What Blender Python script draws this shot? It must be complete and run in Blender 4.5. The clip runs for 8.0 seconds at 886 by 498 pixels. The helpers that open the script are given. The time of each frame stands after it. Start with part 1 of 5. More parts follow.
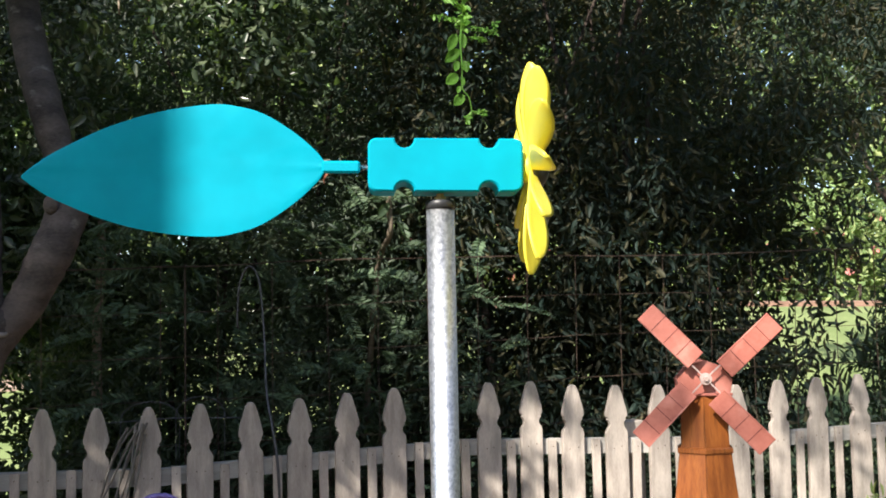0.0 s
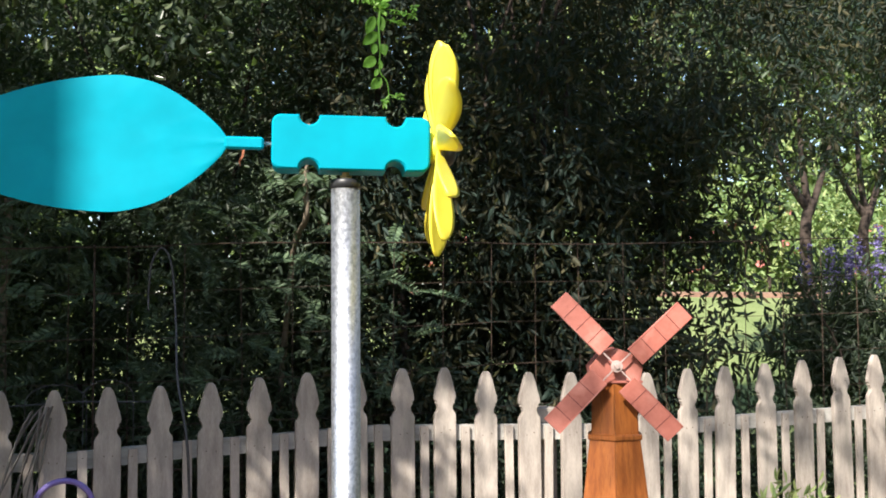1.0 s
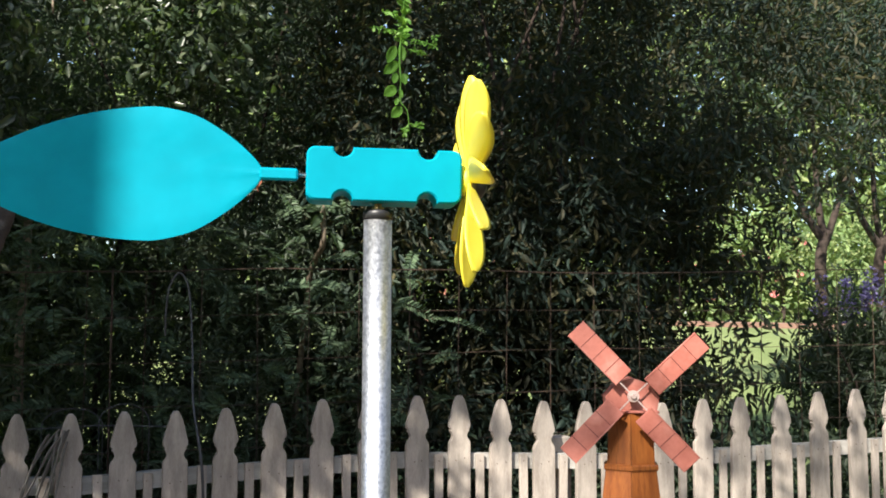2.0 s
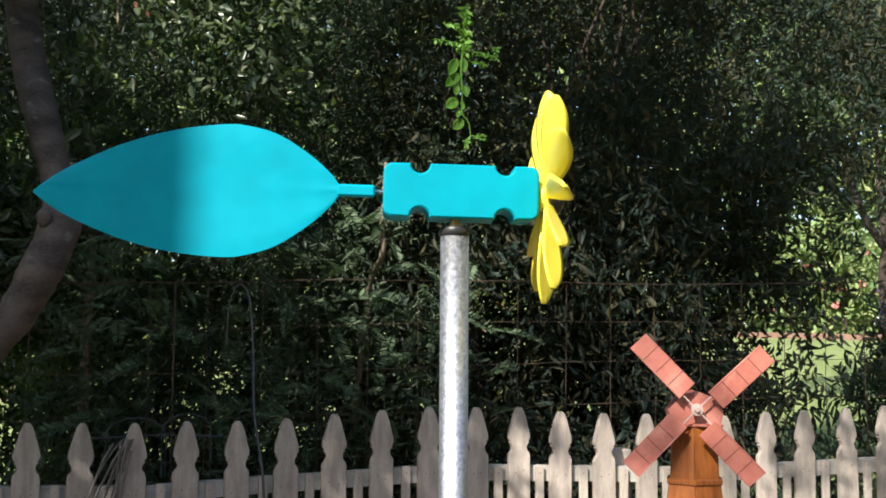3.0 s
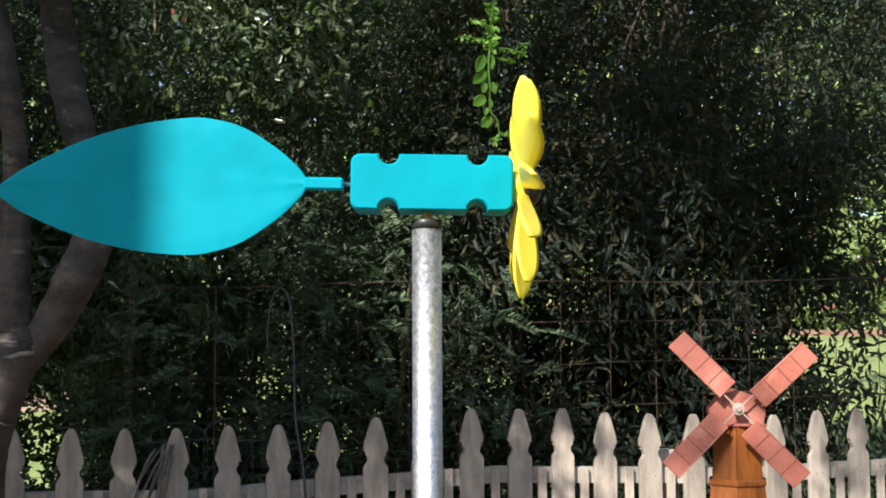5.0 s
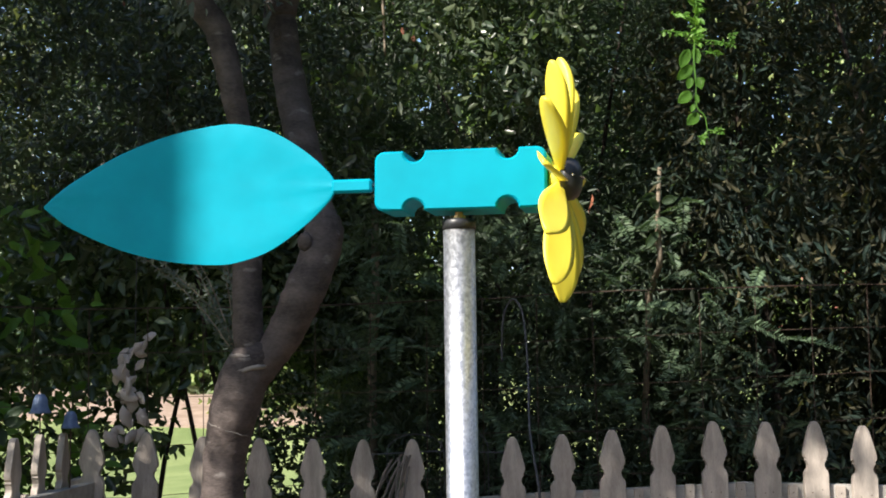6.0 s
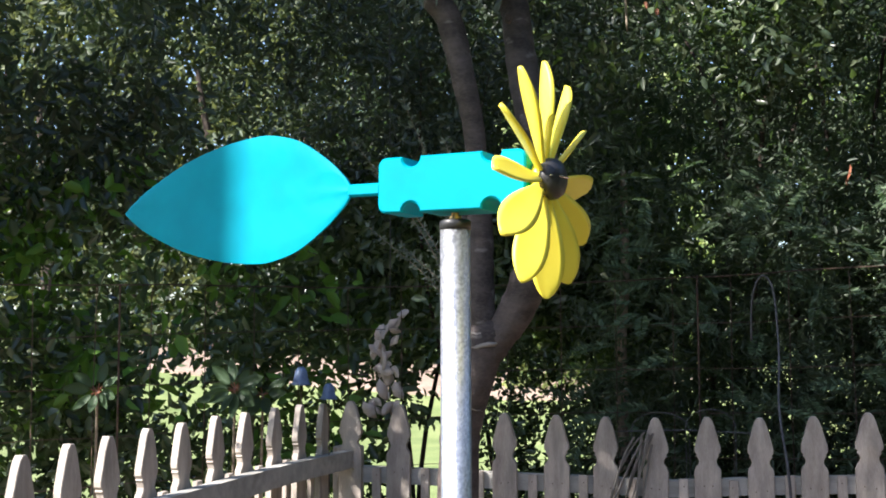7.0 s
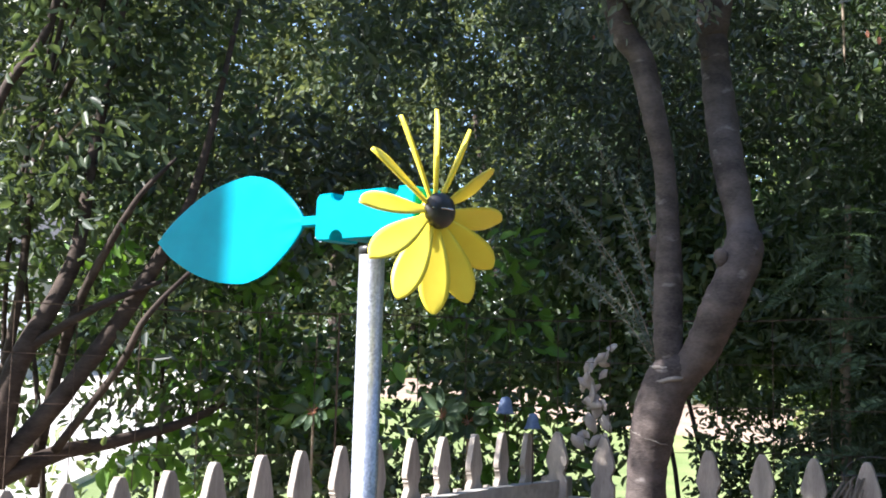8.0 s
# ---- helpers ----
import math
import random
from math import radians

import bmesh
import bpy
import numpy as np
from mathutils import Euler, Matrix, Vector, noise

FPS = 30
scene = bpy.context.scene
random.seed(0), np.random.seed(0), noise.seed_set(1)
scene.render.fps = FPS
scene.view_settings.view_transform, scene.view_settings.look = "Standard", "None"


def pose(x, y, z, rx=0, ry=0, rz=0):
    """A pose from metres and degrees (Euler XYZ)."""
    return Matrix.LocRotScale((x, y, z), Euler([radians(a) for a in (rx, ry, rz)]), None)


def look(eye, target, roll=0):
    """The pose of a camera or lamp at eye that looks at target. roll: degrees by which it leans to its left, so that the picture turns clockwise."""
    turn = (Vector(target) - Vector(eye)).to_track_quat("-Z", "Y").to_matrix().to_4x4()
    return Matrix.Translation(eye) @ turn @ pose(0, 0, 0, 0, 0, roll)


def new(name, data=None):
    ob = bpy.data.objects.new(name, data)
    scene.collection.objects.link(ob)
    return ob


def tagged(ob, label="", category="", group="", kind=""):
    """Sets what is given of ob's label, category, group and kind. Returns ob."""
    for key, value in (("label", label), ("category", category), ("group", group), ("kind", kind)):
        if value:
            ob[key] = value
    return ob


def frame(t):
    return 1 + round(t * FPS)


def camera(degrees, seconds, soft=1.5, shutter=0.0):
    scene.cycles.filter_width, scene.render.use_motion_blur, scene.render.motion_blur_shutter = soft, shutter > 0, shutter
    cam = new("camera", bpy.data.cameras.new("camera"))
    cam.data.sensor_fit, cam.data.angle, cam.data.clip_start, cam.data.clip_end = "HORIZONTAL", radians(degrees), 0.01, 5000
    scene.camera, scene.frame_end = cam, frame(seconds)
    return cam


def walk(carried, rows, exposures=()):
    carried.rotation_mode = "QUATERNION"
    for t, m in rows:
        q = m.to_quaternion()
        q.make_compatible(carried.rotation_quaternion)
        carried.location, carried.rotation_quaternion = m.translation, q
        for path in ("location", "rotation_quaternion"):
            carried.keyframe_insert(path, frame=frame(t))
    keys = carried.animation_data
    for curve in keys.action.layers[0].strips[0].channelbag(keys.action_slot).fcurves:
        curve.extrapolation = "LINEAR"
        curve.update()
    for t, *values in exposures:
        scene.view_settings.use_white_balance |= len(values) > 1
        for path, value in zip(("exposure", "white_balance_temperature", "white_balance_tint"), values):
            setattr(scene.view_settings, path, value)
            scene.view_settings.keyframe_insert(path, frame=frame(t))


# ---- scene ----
cam = camera(42.5, 8.0, soft=1.8)
PATH = [
    (0, (0.363, -3.229, 1.221), (0.932, -1.316, 1.365), -1.1),
    (0.5, (0.37, -3.22, 1.222), (1.017, -1.331, 1.346), -0.9),
    (1, (0.374, -3.222, 1.218), (1.077, -1.354, 1.337), -0.4),
    (1.5, (0.368, -3.227, 1.216), (1.095, -1.369, 1.35), 0.0),
    (2, (0.361, -3.227, 1.22), (1.042, -1.354, 1.386), 0.2),
    (3.5, (0.347, -3.219, 1.224), (0.92, -1.311, 1.408), 0.5),
    (4.2, (0.368, -3.225, 1.218), (0.939, -1.317, 1.4), 0.8),
    (5.5, (0.451, -3.191, 1.223), (0.783, -1.229, 1.42), -1.4),
    (6, (0.54, -3.178, 1.22), (0.558, -1.189, 1.431), -0.7),
    (6.5, (0.647, -3.165, 1.23), (0.383, -1.196, 1.457), -0.0),
    (7, (0.705, -3.194, 1.229), (0.206, -1.265, 1.398), -0.2),
    (7.5, (0.824, -3.207, 1.224), (0.011, -1.387, 1.394), -0.1),
    (8, (0.947, -3.204, 1.214), (-0.009, -1.462, 1.442), 1.6),
]
walk(cam, [(t, look(e, a, r)) for t, e, a, r in PATH], [(0.0, 1.14, 6450, 11), (1.0, 1.14, 6450, 11), (2.0, 1.05, 6500, 10), (3.5, 0.97, 6500, 10), (5.5, 0.94, 6500, 10), (6.0, 1.0, 6450, 11), (6.5, 1.28, 6300, 13), (7.0, 1.5, 6150, 14), (8.0, 1.8, 6000, 15)])

# ---- world, sun, exposure ----
SUN_DIR = Vector((-0.72, -0.69, 0.80)).normalized()
world = bpy.data.worlds.new("world")
scene.world = world
world.use_nodes = True
wn = world.node_tree.nodes
sky = wn.new("ShaderNodeTexSky")
sky.sky_type = "NISHITA"
sky.sun_disc = False
sky.sun_elevation = math.asin(SUN_DIR.z)
sky.sun_rotation = math.atan2(SUN_DIR.x, SUN_DIR.y)
world.node_tree.links.new(sky.outputs[0], wn["Background"].inputs[0])
wn["Background"].inputs[1].default_value = 0.125
sun_data = bpy.data.lights.new("sun", "SUN")
sun_data.energy = 5.0
sun_data.angle = radians(0.53)
sun_data.color = (1.0, 0.93, 0.81)
sun = new("sun", sun_data)
sun.rotation_mode = "QUATERNION"
sun.rotation_quaternion = SUN_DIR.to_track_quat("Z", "Y")
sun.location = SUN_DIR * 20

rng = np.random.default_rng(7)


# ---- materials ----
def nodes_of(name):
    m = bpy.data.materials.new(name)
    m.use_nodes = True
    return m, m.node_tree.nodes, m.node_tree.links, m.node_tree.nodes["Principled BSDF"]


def surface(name, dark, light, scale=8.0, rough=0.6, metal=0.0, bump=0.2, fine=90.0, stretch=(1, 1, 1), vary=0.0, spec=0.5, stain=None, stain_scale=3.0, stain_at=(0.55, 0.75)):
    """Two colours mixed by coarse and fine noise, with bump, a stain of its own shape and a shift of value from piece to piece."""
    m, n, l, p = nodes_of(name)
    tc = n.new("ShaderNodeTexCoord")
    mp = n.new("ShaderNodeMapping")
    mp.inputs["Scale"].default_value = stretch
    l.new(tc.outputs["Object"], mp.inputs["Vector"])
    info = n.new("ShaderNodeObjectInfo")
    off = n.new("ShaderNodeVectorMath")
    off.operation = "MULTIPLY_ADD"
    off.inputs[1].default_value = (1, 1, 1)
    l.new(mp.outputs[0], off.inputs[0])
    sc = n.new("ShaderNodeVectorMath")
    sc.operation = "SCALE"
    sc.inputs[0].default_value = (13.0, 7.0, 5.0)
    l.new(info.outputs["Random"], sc.inputs["Scale"])
    l.new(sc.outputs[0], off.inputs[2])
    a = n.new("ShaderNodeTexNoise")
    a.inputs["Scale"].default_value = scale
    a.inputs["Detail"].default_value = 5
    b = n.new("ShaderNodeTexNoise")
    b.inputs["Scale"].default_value = fine
    b.inputs["Detail"].default_value = 4
    for x in (a, b):
        l.new(off.outputs[0], x.inputs["Vector"])
    add = n.new("ShaderNodeMath")
    add.operation = "MULTIPLY_ADD"
    add.inputs[1].default_value = 0.45
    l.new(b.outputs[0], add.inputs[0])
    l.new(a.outputs[0], add.inputs[2])
    ramp = n.new("ShaderNodeValToRGB")
    ramp.color_ramp.elements[0].position = 0.5
    ramp.color_ramp.elements[1].position = 0.95
    ramp.color_ramp.elements[0].color = (*dark, 1)
    ramp.color_ramp.elements[1].color = (*light, 1)
    l.new(add.outputs[0], ramp.inputs[0])
    out = ramp.outputs[0]
    if stain:
        c = n.new("ShaderNodeTexNoise")
        c.inputs["Scale"].default_value = stain_scale
        c.inputs["Detail"].default_value = 7
        l.new(off.outputs[0], c.inputs["Vector"])
        r2 = n.new("ShaderNodeMapRange")
        r2.inputs[1].default_value, r2.inputs[2].default_value = stain_at
        l.new(c.outputs[0], r2.inputs[0])
        mx = n.new("ShaderNodeMix")
        mx.data_type = "RGBA"
        l.new(r2.outputs[0], mx.inputs[0])
        l.new(out, mx.inputs[6])
        mx.inputs[7].default_value = (*stain, 1)
        out = mx.outputs[2]
    if vary:
        hsv = n.new("ShaderNodeHueSaturation")
        mr = n.new("ShaderNodeMapRange")
        mr.inputs[3].default_value, mr.inputs[4].default_value = 1 - vary, 1 + vary
        l.new(info.outputs["Random"], mr.inputs[0])
        l.new(mr.outputs[0], hsv.inputs["Value"])
        l.new(out, hsv.inputs["Color"])
        out = hsv.outputs[0]
    l.new(out, p.inputs["Base Color"])
    p.inputs["Roughness"].default_value = rough
    p.inputs["Metallic"].default_value = metal
    p.inputs["Specular IOR Level"].default_value = spec
    if bump:
        bp = n.new("ShaderNodeBump")
        bp.inputs["Strength"].default_value = bump
        bp.inputs["Distance"].default_value = 0.004
        l.new(add.outputs[0], bp.inputs["Height"])
        l.new(bp.outputs[0], p.inputs["Normal"])
    return m


def leaf_material(name, colours, rough=0.4, through_light=0.3, glow=(0.35, 0.5, 0.06), spec=0.3, sat=0.68):
    """Leaves whose colour shifts from leaf to leaf and which let some light through."""
    m, n, l, p = nodes_of(name)
    g = n.new("ShaderNodeNewGeometry")
    ramp = n.new("ShaderNodeValToRGB")
    els = ramp.color_ramp.elements
    while len(els) < len(colours):
        els.new(0.5)
    for i, c in enumerate(colours):
        els[i].position = i / (len(colours) - 1)
        els[i].color = (*c, 1)
    l.new(g.outputs["Random Per Island"], ramp.inputs[0])
    tc = n.new("ShaderNodeTexCoord")
    ns = n.new("ShaderNodeTexNoise")
    ns.inputs["Scale"].default_value = 2.2
    ns.inputs["Detail"].default_value = 3
    l.new(tc.outputs["Object"], ns.inputs["Vector"])
    mr = n.new("ShaderNodeMapRange")
    mr.inputs[1].default_value, mr.inputs[2].default_value = 0.3, 0.7
    mr.inputs[3].default_value, mr.inputs[4].default_value = 0.5, 1.5
    l.new(ns.outputs[0], mr.inputs[0])
    hsv = n.new("ShaderNodeHueSaturation")
    hsv.inputs["Saturation"].default_value = sat
    l.new(mr.outputs[0], hsv.inputs["Value"])
    l.new(ramp.outputs[0], hsv.inputs["Color"])
    l.new(hsv.outputs[0], p.inputs["Base Color"])
    p.inputs["Roughness"].default_value = rough
    p.inputs["Specular IOR Level"].default_value = spec
    tr = n.new("ShaderNodeBsdfTranslucent")
    mt = n.new("ShaderNodeMix")
    mt.data_type = "RGBA"
    mt.inputs[0].default_value = 0.45
    l.new(hsv.outputs[0], mt.inputs[6])
    mt.inputs[7].default_value = (*glow, 1)
    l.new(mt.outputs[2], tr.inputs["Color"])
    ms = n.new("ShaderNodeMixShader")
    ms.inputs[0].default_value = through_light
    l.new(p.outputs[0], ms.inputs[1])
    l.new(tr.outputs[0], ms.inputs[2])
    l.new(ms.outputs[0], n["Material Output"].inputs["Surface"])
    return m


def galvanised():
    m, n, l, p = nodes_of("galvanised_steel")
    tc = n.new("ShaderNodeTexCoord")
    mp = n.new("ShaderNodeMapping")
    mp.inputs["Scale"].default_value = (1, 1, 0.8)
    l.new(tc.outputs["Object"], mp.inputs["Vector"])
    v = n.new("ShaderNodeTexVoronoi")
    v.inputs["Scale"].default_value = 850
    l.new(mp.outputs[0], v.inputs["Vector"])
    ns = n.new("ShaderNodeTexNoise")
    ns.inputs["Scale"].default_value = 420
    ns.inputs["Detail"].default_value = 6
    l.new(mp.outputs[0], ns.inputs["Vector"])
    mx = n.new("ShaderNodeMath")
    mx.operation = "MULTIPLY_ADD"
    mx.inputs[1].default_value = 0.5
    sep = n.new("ShaderNodeSeparateColor")
    l.new(v.outputs["Color"], sep.inputs[0])
    l.new(sep.outputs[0], mx.inputs[0])
    l.new(ns.outputs[0], mx.inputs[2])
    ramp = n.new("ShaderNodeValToRGB")
    ramp.color_ramp.elements[0].position, ramp.color_ramp.elements[1].position = 0.4, 1.0
    ramp.color_ramp.elements[0].color = (0.38, 0.39, 0.42, 1)
    ramp.color_ramp.elements[1].color = (0.66, 0.67, 0.7, 1)
    l.new(mx.outputs[0], ramp.inputs[0])
    l.new(ramp.outputs[0], p.inputs["Base Color"])
    r2 = n.new("ShaderNodeMapRange")
    r2.inputs[3].default_value, r2.inputs[4].default_value = 0.32, 0.46
    l.new(mx.outputs[0], r2.inputs[0])
    l.new(r2.outputs[0], p.inputs["Roughness"])
    p.inputs["Metallic"].default_value = 0.92
    bp = n.new("ShaderNodeBump")
    bp.inputs["Strength"].default_value = 0.06
    bp.inputs["Distance"].default_value = 0.0005
    l.new(mx.outputs[0], bp.inputs["Height"])
    l.new(bp.outputs[0], p.inputs["Normal"])
    return m


def printed_plastic(name, dark, light, rough=0.38, spec=0.18):
    """Plastic laid down in fine layers: thin ridges, slight blotches."""
    m, n, l, p = nodes_of(name)
    tc = n.new("ShaderNodeTexCoord")
    w = n.new("ShaderNodeTexWave")
    w.bands_direction = "Z"
    w.inputs["Scale"].default_value = 500
    w.inputs["Distortion"].default_value = 0.6
    l.new(tc.outputs["Object"], w.inputs["Vector"])
    ns = n.new("ShaderNodeTexNoise")
    ns.inputs["Scale"].default_value = 45
    ns.inputs["Detail"].default_value = 6
    l.new(tc.outputs["Object"], ns.inputs["Vector"])
    ramp = n.new("ShaderNodeValToRGB")
    ramp.color_ramp.elements[0].position, ramp.color_ramp.elements[1].position = 0.3, 0.7
    ramp.color_ramp.elements[0].color = (*dark, 1)
    ramp.color_ramp.elements[1].color = (*light, 1)
    l.new(ns.outputs[0], ramp.inputs[0])
    l.new(ramp.outputs[0], p.inputs["Base Color"])
    p.inputs["Roughness"].default_value = rough
    p.inputs["Specular IOR Level"].default_value = spec
    bp = n.new("ShaderNodeBump")
    bp.inputs["Strength"].default_value = 0.12
    bp.inputs["Distance"].default_value = 0.0004
    l.new(w.outputs[0], bp.inputs["Height"])
    l.new(bp.outputs[0], p.inputs["Normal"])
    return m


M_CYAN = printed_plastic("cyan_plastic", (0.0, 0.25, 0.345), (0.0, 0.29, 0.4), 0.5, 0.08)
M_YELLOW = printed_plastic("yellow_plastic", (0.9, 0.74, 0.065), (0.94, 0.82, 0.09), 0.4, 0.4)
M_BLACK = surface("black_plastic", (0.012, 0.012, 0.014), (0.03, 0.03, 0.035), 60, 0.42, 0, 0.1, 400)
M_STEEL = surface("bright_steel", (0.5, 0.5, 0.5), (0.7, 0.7, 0.7), 60, 0.25, 1.0, 0.05, 500)
M_BRASS = surface("dull_brass", (0.35, 0.24, 0.12), (0.5, 0.36, 0.2), 90, 0.35, 1.0, 0.1, 500)
M_GALV = galvanised()
M_PAINT = surface("weathered_white_paint", (0.31, 0.266, 0.235), (0.54, 0.475, 0.42), 7, 0.75, 0, 0.35, 70, (6, 6, 1.2), 0.09, 0.3, (0.27, 0.25, 0.22), 5.0, (0.56, 0.8))
M_RAIL = surface("weathered_white_rail", (0.34, 0.33, 0.31), (0.5, 0.48, 0.45), 6, 0.75, 0, 0.35, 60, (1.2, 6, 6), 0.05, 0.3, (0.25, 0.24, 0.2), 4.0, (0.55, 0.8))
M_TOWER = surface("varnished_timber", (0.19, 0.052, 0.013), (0.38, 0.125, 0.03), 9, 0.38, 0, 0.2, 60, (9, 9, 1.0), 0.1, 0.5, (0.1, 0.03, 0.01), 9.0, (0.6, 0.78))
M_SAIL = surface("terracotta_paint", (0.33, 0.105, 0.08), (0.45, 0.16, 0.125), 20, 0.42, 0, 0.2, 120, (1, 1, 1), 0.1, 0.4, (0.6, 0.27, 0.22), 12.0, (0.55, 0.75))
M_SAILDARK = surface("dark_groove_paint", (0.12, 0.03, 0.025), (0.17, 0.05, 0.04), 30, 0.7, 0, 0.1, 120)
M_ROD = surface("pale_painted_rod", (0.4, 0.29, 0.27), (0.55, 0.43, 0.4), 40, 0.4, 0.3, 0.1, 200)
M_WIRE = surface("rusty_wire", (0.028, 0.019, 0.015), (0.15, 0.1, 0.075), 30, 0.7, 0.4, 0.2, 200, (1, 1, 1), 0.2)
M_BARK = surface("smooth_grey_bark", (0.036, 0.029, 0.028), (0.122, 0.098, 0.091), 8, 0.8, 0, 0.9, 75, (1.4, 1.4, 2.9), 0.0, 0.3, (0.27, 0.245, 0.23), 9.0, (0.62, 0.74))
M_BARK2 = surface("dark_bark", (0.03, 0.023, 0.019), (0.08, 0.06, 0.05), 14, 0.85, 0, 0.7, 80, (1, 1, 2.5), 0.1, 0.2)
M_RUST = surface("reddish_stalk", (0.2, 0.07, 0.04), (0.33, 0.13, 0.07), 40, 0.6, 0, 0.2, 200)
M_STEM = surface("pale_stem", (0.14, 0.11, 0.08), (0.3, 0.25, 0.19), 18, 0.8, 0, 0.4, 90, (1, 1, 3), 0.1, 0.2)
M_SCAR = surface("pale_scar_bark", (0.15, 0.13, 0.118), (0.26, 0.235, 0.215), 25, 0.8, 0, 0.8, 120)
M_CABLE = surface("grey_cable", (0.045, 0.045, 0.05), (0.1, 0.1, 0.11), 30, 0.5, 0, 0.1, 200)
M_FROND = surface("dry_frond", (0.13, 0.12, 0.11), (0.27, 0.25, 0.23), 30, 0.8, 0, 0.3, 150, (1, 1, 0.3), 0.2)
M_SHELL = surface("sea_shell", (0.47, 0.38, 0.34), (0.7, 0.62, 0.57), 40, 0.45, 0, 0.3, 160, (1, 1, 1), 0.15, 0.5, (0.4, 0.26, 0.2), 30, (0.55, 0.75))
M_BLUE = surface("blue_glaze", (0.085, 0.13, 0.26), (0.19, 0.26, 0.42), 45, 0.5, 0, 0.1, 120)
M_PURPLE = surface("purple_plastic", (0.22, 0.16, 0.5), (0.33, 0.25, 0.65), 25, 0.4, 0, 0.1, 120)
M_RED = leaf_material("red_petals", [(0.5, 0.03, 0.015), (0.65, 0.08, 0.03)], 0.5, 0.3, (0.8, 0.1, 0.03))
M_VIOLET = leaf_material("violet_petals", [(0.12, 0.08, 0.42), (0.2, 0.14, 0.55)], 0.6, 0.3, (0.25, 0.15, 0.6))

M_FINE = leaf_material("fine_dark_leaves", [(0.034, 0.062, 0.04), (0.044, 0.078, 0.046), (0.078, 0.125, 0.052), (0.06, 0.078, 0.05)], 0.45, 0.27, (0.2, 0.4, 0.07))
M_LANCE = leaf_material("lance_leaves", [(0.018, 0.032, 0.027), (0.023, 0.041, 0.033), (0.031, 0.05, 0.041), (0.045, 0.048, 0.034), (0.09, 0.082, 0.042)], 0.5, 0.24, (0.38, 0.4, 0.1), 0.15, 0.95)
M_BROAD = leaf_material("broad_glossy_leaves", [(0.018, 0.042, 0.022), (0.036, 0.074, 0.032), (0.075, 0.125, 0.048), (0.14, 0.185, 0.075)], 0.27, 0.25, (0.3, 0.5, 0.06), 0.6)
M_SPRAY = leaf_material("feathery_leaves", [(0.045, 0.095, 0.045), (0.07, 0.14, 0.058), (0.11, 0.19, 0.075)], 0.45, 0.25, (0.2, 0.4, 0.06))
M_DULL = leaf_material("dull_small_leaves", [(0.016, 0.035, 0.026), (0.026, 0.049, 0.035), (0.044, 0.073, 0.046), (0.085, 0.105, 0.06)], 0.4, 0.2, (0.3, 0.42, 0.08), 0.45)
M_CANOPY = leaf_material("canopy_leaves", [(0.025, 0.055, 0.025), (0.05, 0.1, 0.035), (0.08, 0.13, 0.05)], 0.45, 0.28, (0.3, 0.42, 0.08))
M_VINE = leaf_material("bright_vine_leaves", [(0.06, 0.17, 0.02), (0.1, 0.23, 0.03), (0.15, 0.29, 0.045)], 0.45, 0.35, (0.35, 0.6, 0.05), 0.3, 0.95)
M_GREY = leaf_material("grey_green_leaves", [(0.07, 0.1, 0.075), (0.12, 0.16, 0.12), (0.17, 0.21, 0.15)], 0.6, 0.2, (0.3, 0.4, 0.2))
# lime leaf colour, bright enough to carry sunlight in its tone
M_LIME = leaf_material("sunlit_lime_leaves", [(0.09, 0.2, 0.02), (0.17, 0.31, 0.035), (0.34, 0.42, 0.07)], 0.5, 0.35, (0.5, 0.55, 0.1))
M_WOODS = leaf_material("far_tree_leaves", [(0.03, 0.06, 0.02), (0.06, 0.1, 0.03), (0.12, 0.15, 0.05)], 0.5, 0.3, (0.4, 0.45, 0.1))


def lawn_material():
    m, n, l, p = nodes_of("lawn")
    tc = n.new("ShaderNodeTexCoord")
    ns = n.new("ShaderNodeTexNoise")
    ns.inputs["Scale"].default_value = 1.1
    ns.inputs["Detail"].default_value = 8
    f = n.new("ShaderNodeTexNoise")
    f.inputs["Scale"].default_value = 60
    f.inputs["Detail"].default_value = 5
    for x in (ns, f):
        l.new(tc.outputs["Object"], x.inputs["Vector"])
    a = n.new("ShaderNodeMath")
    a.operation = "MULTIPLY_ADD"
    a.inputs[1].default_value = 0.5
    l.new(f.outputs[0], a.inputs[0])
    l.new(ns.outputs[0], a.inputs[2])
    r = n.new("ShaderNodeValToRGB")
    r.color_ramp.elements[0].position, r.color_ramp.elements[1].position = 0.5, 1.0
    r.color_ramp.elements[0].color = (0.12, 0.175, 0.05, 1)
    r.color_ramp.elements[1].color = (0.27, 0.32, 0.125, 1)
    l.new(a.outputs[0], r.inputs[0])
    l.new(r.outputs[0], p.inputs["Base Color"])
    p.inputs["Roughness"].default_value = 0.9
    bp = n.new("ShaderNodeBump")
    bp.inputs["Strength"].default_value = 0.6
    bp.inputs["Distance"].default_value = 0.03
    l.new(f.outputs[0], bp.inputs["Height"])
    l.new(bp.outputs[0], p.inputs["Normal"])
    return m


